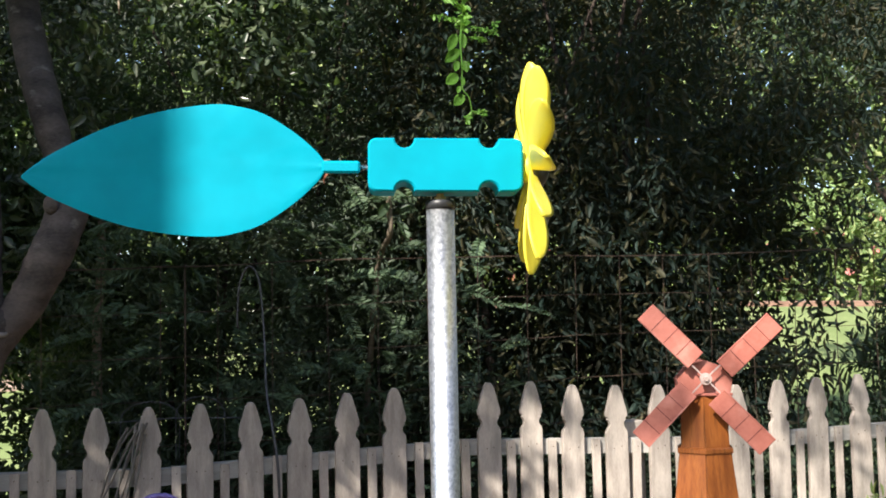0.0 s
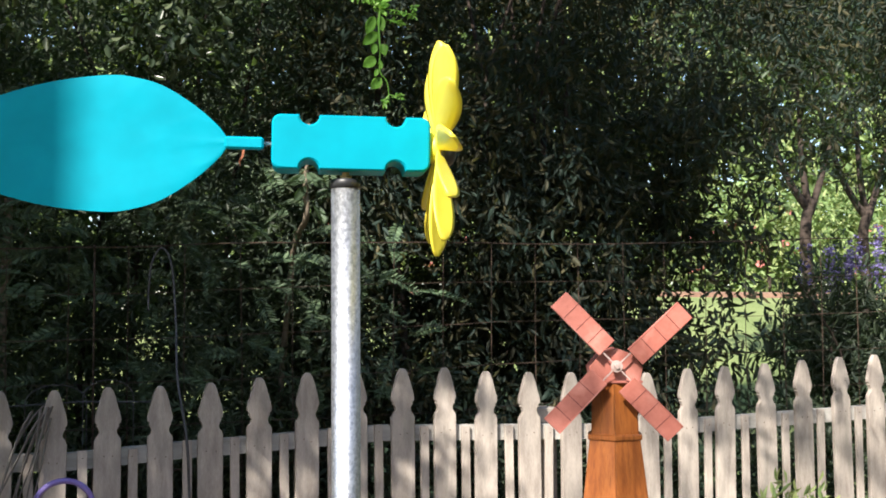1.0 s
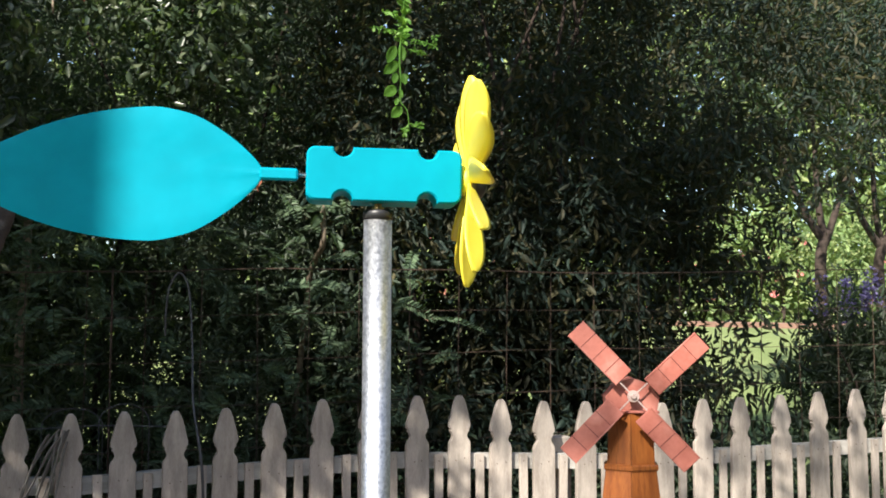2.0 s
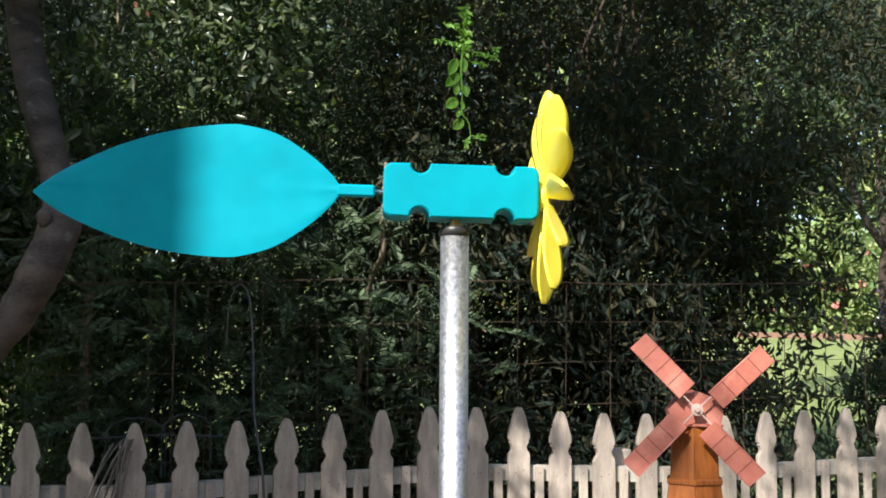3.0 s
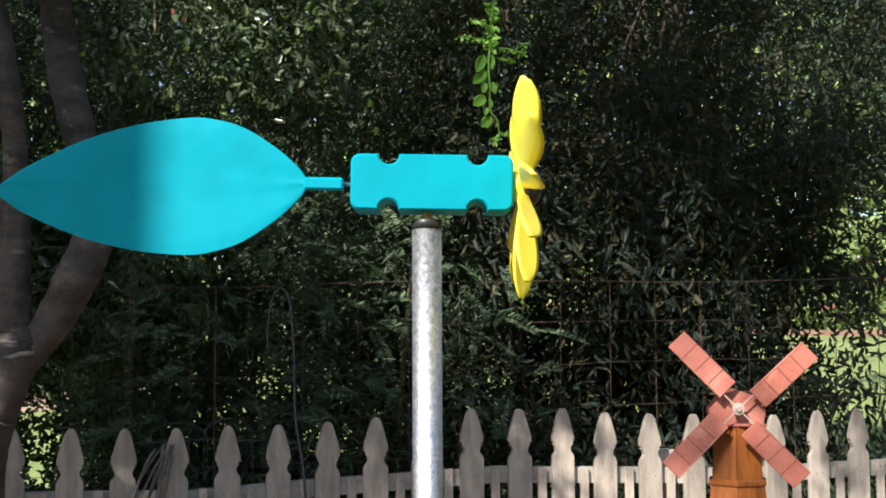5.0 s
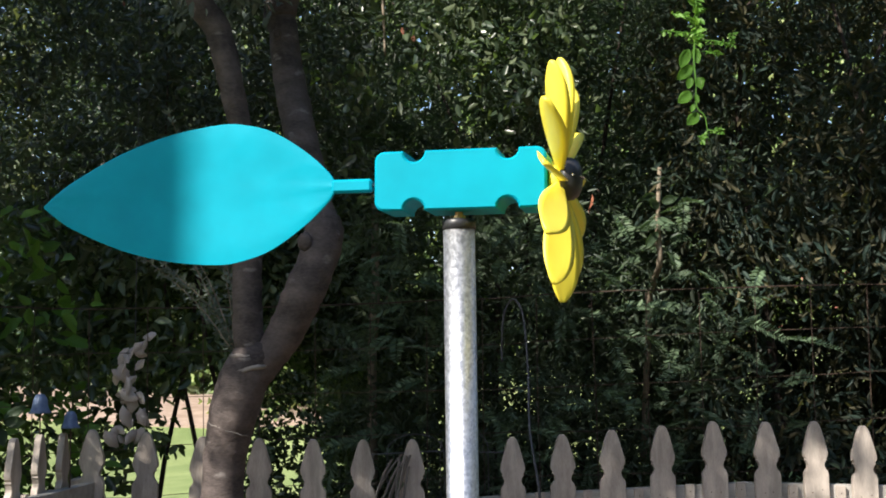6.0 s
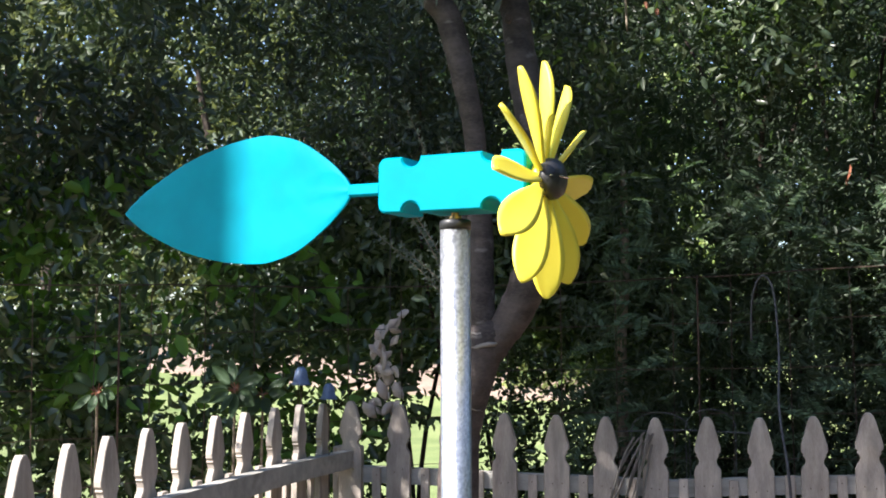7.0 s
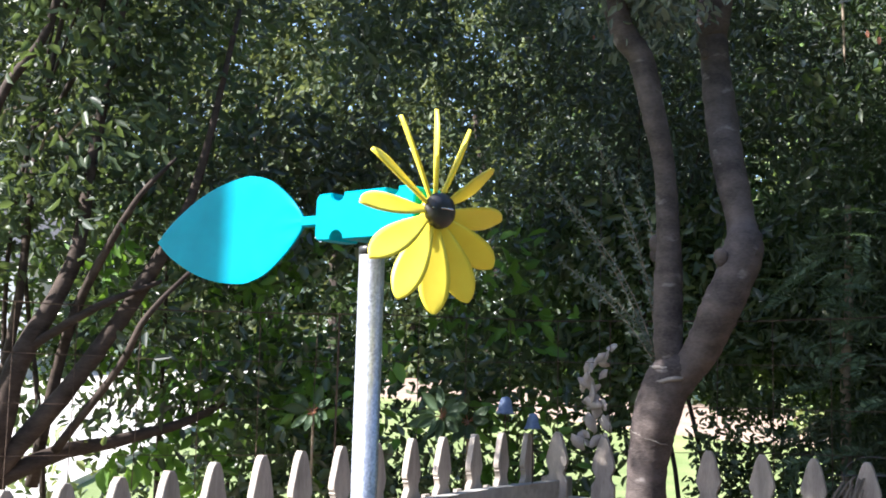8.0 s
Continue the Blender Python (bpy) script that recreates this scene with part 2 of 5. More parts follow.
M_LAWN = lawn_material()
M_WALL = surface("white_wall_plaster", (0.66, 0.65, 0.62), (0.78, 0.77, 0.74), 2, 0.8, 0, 0.2, 40)
M_GLASS = surface("dark_window_glass", (0.03, 0.035, 0.04), (0.05, 0.055, 0.06), 1, 0.08, 0, 0.0, 10)
M_SOIL = surface("dark_mulch", (0.05, 0.035, 0.025), (0.12, 0.08, 0.055), 20, 0.95, 0, 0.8, 90)
M_PATH = surface("pale_concrete", (0.44, 0.41, 0.37), (0.6, 0.57, 0.52), 3, 0.85, 0, 0.3, 60, (1, 1, 1), 0.04)
M_GRAVEL = surface("pink_gravel", (0.24, 0.17, 0.13), (0.4, 0.3, 0.24), 5, 0.9, 0, 0.5, 80)
M_EDGE = surface("red_brick_edging", (0.2, 0.11, 0.08), (0.3, 0.18, 0.13), 6, 0.85, 0, 0.4, 50, (1, 1, 1), 0.15)


# ---- builders ----
def thing(name, label, category, group="", kind="", at=(0, 0, 0)):
    ob = new(name)
    ob.empty_display_size = 0.05
    ob.location = at
    return tagged(ob, label, category, group, kind)


def finish(bm, name, material, smooth=False):
    me = bpy.data.meshes.new(name)
    bmesh.ops.recalc_face_normals(bm, faces=bm.faces)
    if smooth:
        for f in bm.faces:
            f.smooth = True
    bm.to_mesh(me)
    bm.free()
    me.materials.append(material)
    return me


def part(name, bm, material, parent, label="", smooth=False, at=None):
    me = bm if isinstance(bm, bpy.types.Mesh) else finish(bm, name, material, smooth)
    ob = new(name, me)
    ob.parent = parent
    if at is not None:
        ob.matrix_basis = at
    return tagged(ob, label)


def box(sx, sy, sz, bevel=0.0, centre=(0, 0, 0), seg=1):
    bm = bmesh.new()
    bmesh.ops.create_cube(bm, size=1.0, matrix=Matrix.Translation(centre) @ Matrix.Diagonal((sx, sy, sz, 1)))
    if bevel:
        bmesh.ops.bevel(bm, geom=list(bm.edges), offset=bevel, segments=seg, affect="EDGES", profile=0.6)
    return bm


def tube(points, radii, sides=8, bm=None, wobble=0.0, seed=0):
    """A round limb along the points, with closed ends."""
    bm = bm or bmesh.new()
    pts = [Vector(p) for p in points]
    rr = random.Random(seed)
    rings = []
    side = None
    for i, p in enumerate(pts):
        d = (pts[min(i + 1, len(pts) - 1)] - pts[max(i - 1, 0)]).normalized()
        if side is None:
            side = d.orthogonal().normalized()
        side = (side - d * side.dot(d)).normalized()
        up = d.cross(side)
        r = radii[i] if not isinstance(radii, (int, float)) else radii
        rings.append([bm.verts.new(p + (side * math.cos(a) + up * math.sin(a)) * r * (1 + wobble * rr.uniform(-1, 1))) for a in (2 * math.pi * k / sides for k in range(sides))])
    for a, b in zip(rings, rings[1:]):
        for k in range(sides):
            bm.faces.new((a[k], a[(k + 1) % sides], b[(k + 1) % sides], b[k]))
    bm.faces.new(rings[0][::-1])
    bm.faces.new(rings[-1])
    return bm


def smooth_path(points, steps=6):
    """A soft curve through the points (Catmull-Rom); points may carry a radius as fourth number."""
    p = [np.array(q, float) for q in points]
    p = [2 * p[0] - p[1]] + p + [2 * p[-1] - p[-2]]
    out = []
    for i in range(1, len(p) - 2):
        for k in range(steps):
            t = k / steps
            out.append(0.5 * (2 * p[i] + (p[i + 1] - p[i - 1]) * t + (2 * p[i - 1] - 5 * p[i] + 4 * p[i + 1] - p[i + 2]) * t * t + (3 * p[i] - p[i - 1] - 3 * p[i + 1] + p[i + 2]) * t ** 3))
    out.append(p[-2])
    return out


def limb(points, steps=6, sides=10, wobble=0.06, seed=0, bm=None):
    q = smooth_path(points, steps)
    return tube([v[:3] for v in q], [max(0.001, v[3]) for v in q], sides, bm, wobble, seed)


def unit(v):
    return v / np.maximum(np.linalg.norm(v, axis=-1, keepdims=True), 1e-9)


def leaf_mesh(name, pos, way, length, width, material, fold=0.25, curl=0.12):
    """One mesh of many leaves, each of two folded halves with a pointed tip."""
    n = len(pos)
    way = unit(way)
    side = unit(np.cross(way, rng.normal(size=(n, 3))))
    up = np.cross(side, way)
    L, W = length[:, None], width[:, None]
    pts = np.empty((n, 6, 3), np.float32)
    pts[:, 0] = pos
    pts[:, 3] = pos + way * L - up * L * curl
    for j, (f, w) in zip((1, 2), ((0.3, 0.46), (0.68, 0.38))):
        mid = pos + way * L * f + up * (W * fold * w * 2)
        pts[:, j] = mid + side * W * w
        pts[:, 6 - j] = mid - side * W * w
    me = bpy.data.meshes.new(name)
    me.vertices.add(n * 6)
    me.vertices.foreach_set("co", pts.ravel())
    idx = (np.arange(n)[:, None] * 6 + np.array([0, 1, 2, 3, 0, 3, 4, 5])).astype(np.int32)
    me.loops.add(n * 8)
    me.loops.foreach_set("vertex_index", idx.ravel())
    me.polygons.add(n * 2)
    me.polygons.foreach_set("loop_start", np.arange(n * 2, dtype=np.int32) * 4)
    me.update(calc_edges=True)
    me.materials.append(material)
    return me


def twigs(centres, ways, per, reach, spread):
    """Leaves in sprays: from each centre, per leaves along its way."""
    n = len(centres)
    f = rng.random((n, per, 1))
    pos = centres[:, None] + ways[:, None] * f * reach + rng.normal(size=(n, per, 3)) * spread
    way = ways[:, None] * 0.8 + rng.normal(size=(n, per, 3)) * 0.75
    return pos.reshape(-1, 3), way.reshape(-1, 3)


def holes(points, scale, level, seed):
    """Which points stay where a soft noise leaves gaps."""
    off = Vector((seed * 3.1, seed * 1.7, seed * 2.3))
    return np.array([noise.noise(Vector(p) * scale + off) > level for p in points], bool)


def oval_leaf(base, tip, width, bend, seed):
    """A broad oval leaf with a folded midrib, from its stalk to its tip."""
    a, b = Vector(base), Vector(tip)
    d = b - a
    rr = random.Random(seed)
    side = d.cross(Vector((rr.uniform(-0.4, 0.4), -1, rr.uniform(-0.3, 0.3)))).normalized()
    up = side.cross(d).normalized()
    bm = bmesh.new()
    rows = []
    for k in range(9):
        u = k / 8
        w = width * (math.sin(math.pi * u ** 0.85) ** 0.75 if 0 < u < 1 else 0.04)
        p = a + d * u - up * bend * math.sin(math.pi * u)
        rows.append([bm.verts.new(p + side * w * f + up * abs(f) ** 1.5 * w * 0.4) for f in (-1, -0.55, 0, 0.55, 1)])
    for r0, r1 in zip(rows, rows[1:]):
        for k in range(4):
            bm.faces.new((r0[k], r0[k + 1], r1[k + 1], r1[k]))
    bmesh.ops.solidify(bm, geom=bm.faces[:], thickness=0.0003)
    return bm


def crown(name, parent, n, sampler, per, reach, spread, size, ratio, material, droop=0.0, gap=None, label="", fold=0.25, curl=0.12):
    c = sampler(n)
    if gap:
        c = c[holes(c, *gap)]
    w = rng.normal(size=c.shape)
    w[:, 2] -= droop
    pos, way = twigs(c, unit(w), per, reach, spread)
    way[:, 2] -= droop
    ln = rng.uniform(size[0], size[1], len(pos))
    ob = new(name, leaf_mesh(name, pos, way, ln, ln * rng.uniform(ratio * 0.8, ratio * 1.2, len(pos)), material, fold, curl))
    ob.parent = parent
    return tagged(ob, label, kind="stuff")


def slab(x0, x1, y0, y1, z0, z1, bias=1.0):
    """Points in a block, thicker towards its y0 side by bias."""
    def pick(n):
        r = rng.random((n, 3))
        r[:, 1] **= bias
        return np.array([x0, y0, z0]) + r * np.array([x1 - x0, y1 - y0, z1 - z0])
    return pick


def ball(cx, cy, cz, rx, ry, rz, shell=0.5):
    """Points in an uneven ball, thicker towards its skin."""
    def pick(n):
        d = unit(rng.normal(size=(n, 3)))
        r = rng.random((n, 1)) ** shell
        lump = 1 + 0.25 * np.sin(d[:, :1] * 7 + cx) * np.sin(d[:, 1:2] * 6 + cy) + 0.15 * np.sin(d[:, 2:] * 11)
        return np.array([cx, cy, cz]) + d * r * lump * np.array([rx, ry, rz])
    return pick


def along(path, depth, z0, z1):
    """Points in a hedge that follows a line on the ground, to its left-hand side."""
    p = np.array(path, float)
    seg = np.linalg.norm(np.diff(p, axis=0), axis=1)
    cum = np.r_[0, np.cumsum(seg)]

    def pick(n):
        s = rng.random(n) * cum[-1]
        i = np.clip(np.searchsorted(cum, s) - 1, 0, len(seg) - 1)
        f = ((s - cum[i]) / seg[i])[:, None]
        a, b = p[i], p[i + 1]
        d = unit(b - a)
        nrm = np.stack([d[:, 1], -d[:, 0]], 1)
        q = a + (b - a) * f + nrm * (rng.random((n, 1)) ** 1.3 * depth)
        return np.c_[q, z0 + rng.random(n) * (z1 - z0)]
    return pick


def rise(x, y):
    """Height of the ground: level by the fence, climbing to a bank behind it."""
    def s(v):
        v = min(max(v, 0.0), 1.0)
        return v * v * (3 - 2 * v)
    return 1.5 * s((y - 0.9) / 10.0) * s((x + 3.0) / 7.0) + 0.5 * s((-x - 2.0) / 12.0) * s((y + 4) / 4) + 0.75 * s((y - 11.5) / 7.0) * s((1.0 - x) / 4.0)


# ---- ground and distance ----
def build_ground():
    edges = sorted(set([-160, -90, -50, -30, 30, 50, 90, 160] + [i * 1.0 for i in range(-20, 21)]))
    bm = bmesh.new()
    grid = [[bm.verts.new((x, y, rise(x, y))) for x in edges] for y in edges]
    for r0, r1 in zip(grid, grid[1:]):
        for k in range(len(edges) - 1):
            bm.faces.new((r0[k], r0[k + 1], r1[k + 1], r1[k]))
    ob = new("ground", finish(bm, "ground", M_LAWN, True))
    tagged(ob, "sunny mown green lawn rising behind the hedge", "lawn", kind="structure")
    bm = bmesh.new()
    # the yard side is out of view, widened to darken light bounced onto pickets
    ring = [(-1.0, -4.4), (-1.5, -3.0), (-2.0, -1.6), (-1.2, 1.5), (3.0, 1.6), (4.6, 1.2), (4.9, -1.6), (4.0, -3.2), (2.4, -4.3), (0.6, -4.7)]
    vs = [bm.verts.new((x, y, rise(x, y) + 0.012)) for x, y in ring]
    bm.faces.new(vs)
    bmesh.ops.triangulate(bm, faces=bm.faces)
    ob = new("garden_bed", finish(bm, "garden_bed", M_SOIL))
    tagged(ob, "dark mulched garden bed on both sides of the fence, widened unseen to cut bounce", "garden bed", kind="structure")


def strip_on_ground(name, a, b, width, lift, material, label, category):
    a, b = Vector((*a, 0)), Vector((*b, 0))
    d = (b - a).normalized()
    s = Vector((-d.y, d.x, 0)) * width / 2
    n = 24
    bm = bmesh.new()
    rows = []
    for i in range(n + 1):
        p = a.lerp(b, i / n)
        row = []
        for k in range(9):
            q = p + s * (1 - k / 4)
            h = rise(q.x, q.y)
            if k in (0, 8):
                row.append(bm.verts.new((q.x, q.y, h - 0.05)))
            row.append(bm.verts.new((q.x, q.y, h + lift)))
        row[-1], row[-2] = row[-2], row[-1]
        rows.append(row)
    for r0, r1 in zip(rows, rows[1:]):
        for k in range(len(r0) - 1):
            bm.faces.new((r0[k], r0[k + 1], r1[k + 1], r1[k]))
    for r in (rows[0], rows[-1]):
        bm.faces.new(r)
    ob = new(name, finish(bm, name, material))
    return tagged(ob, label, category, kind="structure")


build_ground()
strip_on_ground("pavement", (-9.5, -0.4), (-20.0, 16.4), 9.5, 0.06, M_PATH, "pale concrete drive crossing the lawn in full sun", "drive")
strip_on_ground("pavement", (-11.5, 17.3), (0.5, 16.2), 3.4, 0.05, M_GRAVEL, "pinkish gravel path on the bank beyond the lawn", "path")
strip_on_ground("kerb", (5.0, 10.6), (16.0, 9.2), 0.3, 0.06, M_EDGE, "reddish brick edging in front of the far shrubs", "edging")


# ---- picket fence ----
def plate(outline, thick, chamfer):
    """A board of that outline (in x and z), thick along y, with chamfered front and back edges."""
    n = len(outline)
    inner = []
    for i in range(n):
        a, b, c = Vector(outline[i - 1]), Vector(outline[i]), Vector(outline[(i + 1) % n])
        e0, e1 = (b - a).normalized(), (c - b).normalized()
        nn = Vector((-(e0.y + e1.y), e0.x + e1.x))
        nn = nn.normalized() if nn.length > 1e-6 else Vector((-e0.y, e0.x))
        inner.append(b + nn * chamfer)
    bm = bmesh.new()
    h = thick / 2
    rings = []
    for pts, y in ((inner, -h), (outline, -h + chamfer), (outline, h - chamfer), (inner, h)):
        rings.append([bm.verts.new((p[0], y, p[1])) for p in pts])
    for a, b in zip(rings, rings[1:]):
        for k in range(n):
            bm.faces.new((a[k], a[(k + 1) % n], b[(k + 1) % n], b[k]))
    bm.faces.new(rings[0][::-1])
    bm.faces.new(rings[-1])
    return bm


def picket_outline(length=0.99, w=0.0345):
    """Half outline from the tip down: spear head, round notches, straight body; counter-clockwise."""
    half = [(0.006, 0.0), (0.0125, -0.008), (0.019, -0.025), (0.026, -0.05), (0.0325, -0.074), (w, -0.085), (w - 0.001, -0.094), (0.0285, -0.1005)]
    for k in range(7):
        a = radians(125 + k * 110 / 6)
        half.append((0.041 + 0.0178 * math.cos(a), -0.119 + 0.0178 * math.sin(a)))
    half += [(0.0325, -0.138), (w, -0.145), (w, -length)]
    left = [(-x, z) for x, z in half]
    return left + [(x, z) for x, z in reversed(half)]


PICKETS = ((-0.402, 1.068), (-0.254, 1.06), (-0.1, 1.045), (0.056, 1.038), (0.204, 1.034), (0.342, 1.031), (0.478, 1.03), (0.616, 1.034), (0.753, 1.033), (0.891, 1.039), (1.028, 1.05), (1.167, 1.059), (1.309, 1.069), (1.455, 1.066), (1.589, 1.065), (1.724, 1.052), (1.867, 1.045), (2.012, 1.041), (2.145, 1.036), (2.285, 1.034), (2.438, 1.043), (2.582, 1.048), (2.74, 1.054), (2.892, 1.062), (3.049, 1.07), (3.2, 1.075), (3.35, 1.075), (3.5, 1.075), (3.65, 1.075))
LEFT = ((-0.436, -0.141, 1.067), (-0.445, -0.295, 1.072), (-0.458, -0.437, 1.071), (-0.468, -0.596, 1.068), (-0.478, -0.738, 1.068), (-0.482, -0.898, 1.062), (-0.488, -1.037, 1.06), (-0.488, -1.19, 1.056), (-0.486, -1.328, 1.052), (-0.476, -1.485, 1.047), (-0.469, -1.618, 1.039), (-0.46, -1.75, 1.036), (-0.44, -1.89, 1.037), (-0.425, -2.02, 1.036), (-0.41, -2.16, 1.036), (-0.4, -2.3, 1.036), (-0.39, -2.44, 1.036))


def build_fences():
    boards = []
    for k in range(3):
        o = picket_outline(0.99, 0.0345 + (0, 0.0007, -0.0006)[k])
        rr = random.Random(k)
        o = [(x + rr.uniform(-0.0006, 0.0006), z + rr.uniform(-0.0006, 0.0006)) for x, z in o]
        boards.append(finish(plate(o, 0.017, 0.0015), "picket", M_PAINT))
    slat = finish(plate([(-0.0125, 0.0), (-0.0125, -0.88), (0.0125, -0.88), (0.0125, 0.0)], 0.012, 0.001), "slat", M_PAINT)
    nail = finish(tube([(0, 0.002, 0), (0, -0.0012, 0)], 0.0017, 6), "nail", M_WIRE)
    rr = random.Random(3)

    back = thing("picket_fence", "weathered white timber picket fence with spear heads and narrow slats", "fence", "garden fences")
    ends = [(PICKETS[0][0] - 0.03, 0.88), (0.52, 0.86), (0.8, 0.876), (1.4, 0.9), (2.2, 0.872), (3.7, 0.912)]
    for z0 in (0.0, -0.62):
        bm = bmesh.new()
        prev = None
        for x, z in ends:
            ring = [bm.verts.new((x, y, z + z0 + dz)) for y, dz in ((0.012, 0), (0.012, -0.046), (0.046, -0.046), (0.046, 0))]
            if prev:
                for k in range(4):
                    bm.faces.new((prev[k], prev[(k + 1) % 4], ring[(k + 1) % 4], ring[k]))
            else:
                bm.faces.new(ring[::-1])
            prev = ring
        bm.faces.new(prev)
        part("rail", bm, M_RAIL, back)
    for i, (x, z) in enumerate(PICKETS):
        p = part("picket", boards[i % 3], None, back, at=pose(x, 0.002, z, rr.uniform(-0.5, 0.5), rr.uniform(-0.8, 0.8), rr.uniform(-1, 1)))
        for dx in (-0.012, 0.013):
            part("nail", nail, None, p, at=pose(dx + rr.uniform(-0.003, 0.003), -0.0085, -0.19 + rr.uniform(-0.006, 0.006)))
        if i + 1 < len(PICKETS):
            xm = (x + PICKETS[i + 1][0]) / 2 + rr.uniform(-0.006, 0.006)
            zt = np.interp(xm, [e[0] for e in ends], [e[1] for e in ends]) + rr.uniform(-0.004, 0.006)
            s = part("slat", slat, None, back, at=pose(xm, 0.004, zt, 0, rr.uniform(-0.7, 0.7), 0))
            part("nail", nail, None, s, at=pose(rr.uniform(-0.003, 0.003), -0.006, -0.02))
    for x in (-0.44, 1.95, 3.68):
        part("post", box(0.075, 0.075, 0.94, 0.004, (x, 0.09, 0.46)), M_PAINT, back)

    side = thing("picket_fence", "shaded white picket fence returning from the corner, lit along its edges", "fence", "garden fences")
    for z0 in (0.0, -0.62):
        bm = bmesh.new()
        prev = None
        for x, y, z in ((-0.405, -0.005, 0.925), *[(q[0] + 0.033, q[1], q[2] - 0.142) for q in LEFT[2::4]]):
            ring = [bm.verts.new((x + dx, y, z + z0 + dz)) for dx, dz in ((-0.02, 0), (-0.02, -0.05), (0.014, -0.05), (0.014, 0))]
            if prev:
                for k in range(4):
                    bm.faces.new((prev[k], prev[(k + 1) % 4], ring[(k + 1) % 4], ring[k]))
            else:
                bm.faces.new(ring[::-1])
            prev = ring
        bm.faces.new(prev)
        part("rail", bm, M_RAIL, side)
    for i, (x, y, z) in enumerate(LEFT):
        part("picket", boards[i % 3], None, side, at=pose(x, y, z, rr.uniform(-0.8, 0.8), rr.uniform(-0.6, 0.6), 90 + rr.uniform(-1.5, 1.5)))
        if i + 1 < len(LEFT):
            q = LEFT[i + 1]
            part("slat", slat, None, side, at=pose((x + q[0]) / 2 - 0.002, (y + q[1]) / 2, z - 0.14, 0, 0, 90))
    for x, y in ((-0.41, -1.95),):
        part("post", box(0.07, 0.07, 0.86, 0.004, (x + 0.05, y, 0.43)), M_PAINT, side)


# ---- wire mesh fence ----
MESH_LINE = ((3.9, 0.21), (0.1, 0.21), (-0.55, 0.08), (-0.95, -0.5), (-1.4, -1.15), (-1.9, -1.9), (-2.3, -2.6))


def build_mesh_fence():
    fence = thing("wire_fence", "rusty welded wire mesh fence standing behind the pickets", "fence")
    p = np.array(MESH_LINE)
    seg = np.linalg.norm(np.diff(p, axis=0), axis=1)
    cum = np.r_[0, np.cumsum(seg)]

    def on(s):
        i = int(np.clip(np.searchsorted(cum, s) - 1, 0, len(seg) - 1))
        q = p[i] + (p[i + 1] - p[i]) * (s - cum[i]) / seg[i]
        return q[0], q[1]

    def top(x):
        return 1.415 + 0.024 * max(x, -1.2)

    rr = random.Random(11)
    s = 0.1
    while s < cum[-1]:
        x, y = on(s)
        pts = [(x + rr.uniform(-0.004, 0.004), y + rr.uniform(-0.003, 0.003), top(x) - 0.001 - k * 0.34) for k in range(4)] + [(x, y, 0.02)]
        part("wire", tube(pts, 0.0013, 5), M_WIRE, fence)
        s += 0.163 + rr.uniform(-0.006, 0.006)
    for k in range(9):
        pts = []
        for s in np.arange(0.02, cum[-1], 0.12):
            x, y = on(s)
            pts.append((x, y - 0.0025, top(x) - k * 0.133 + 0.006 * math.sin(s * 3 + k) + rr.uniform(-0.002, 0.002)))
        part("wire", tube(pts, 0.0019 if k == 0 else 0.0011, 5), M_WIRE, fence)
    for s in (3.31, 0.25, 5.1):
        x, y = on(s)
        part("post", tube([(x, y + 0.012, -0.2), (x, y + 0.012, top(x) + 0.004)], 0.003, 7), M_WIRE, fence)


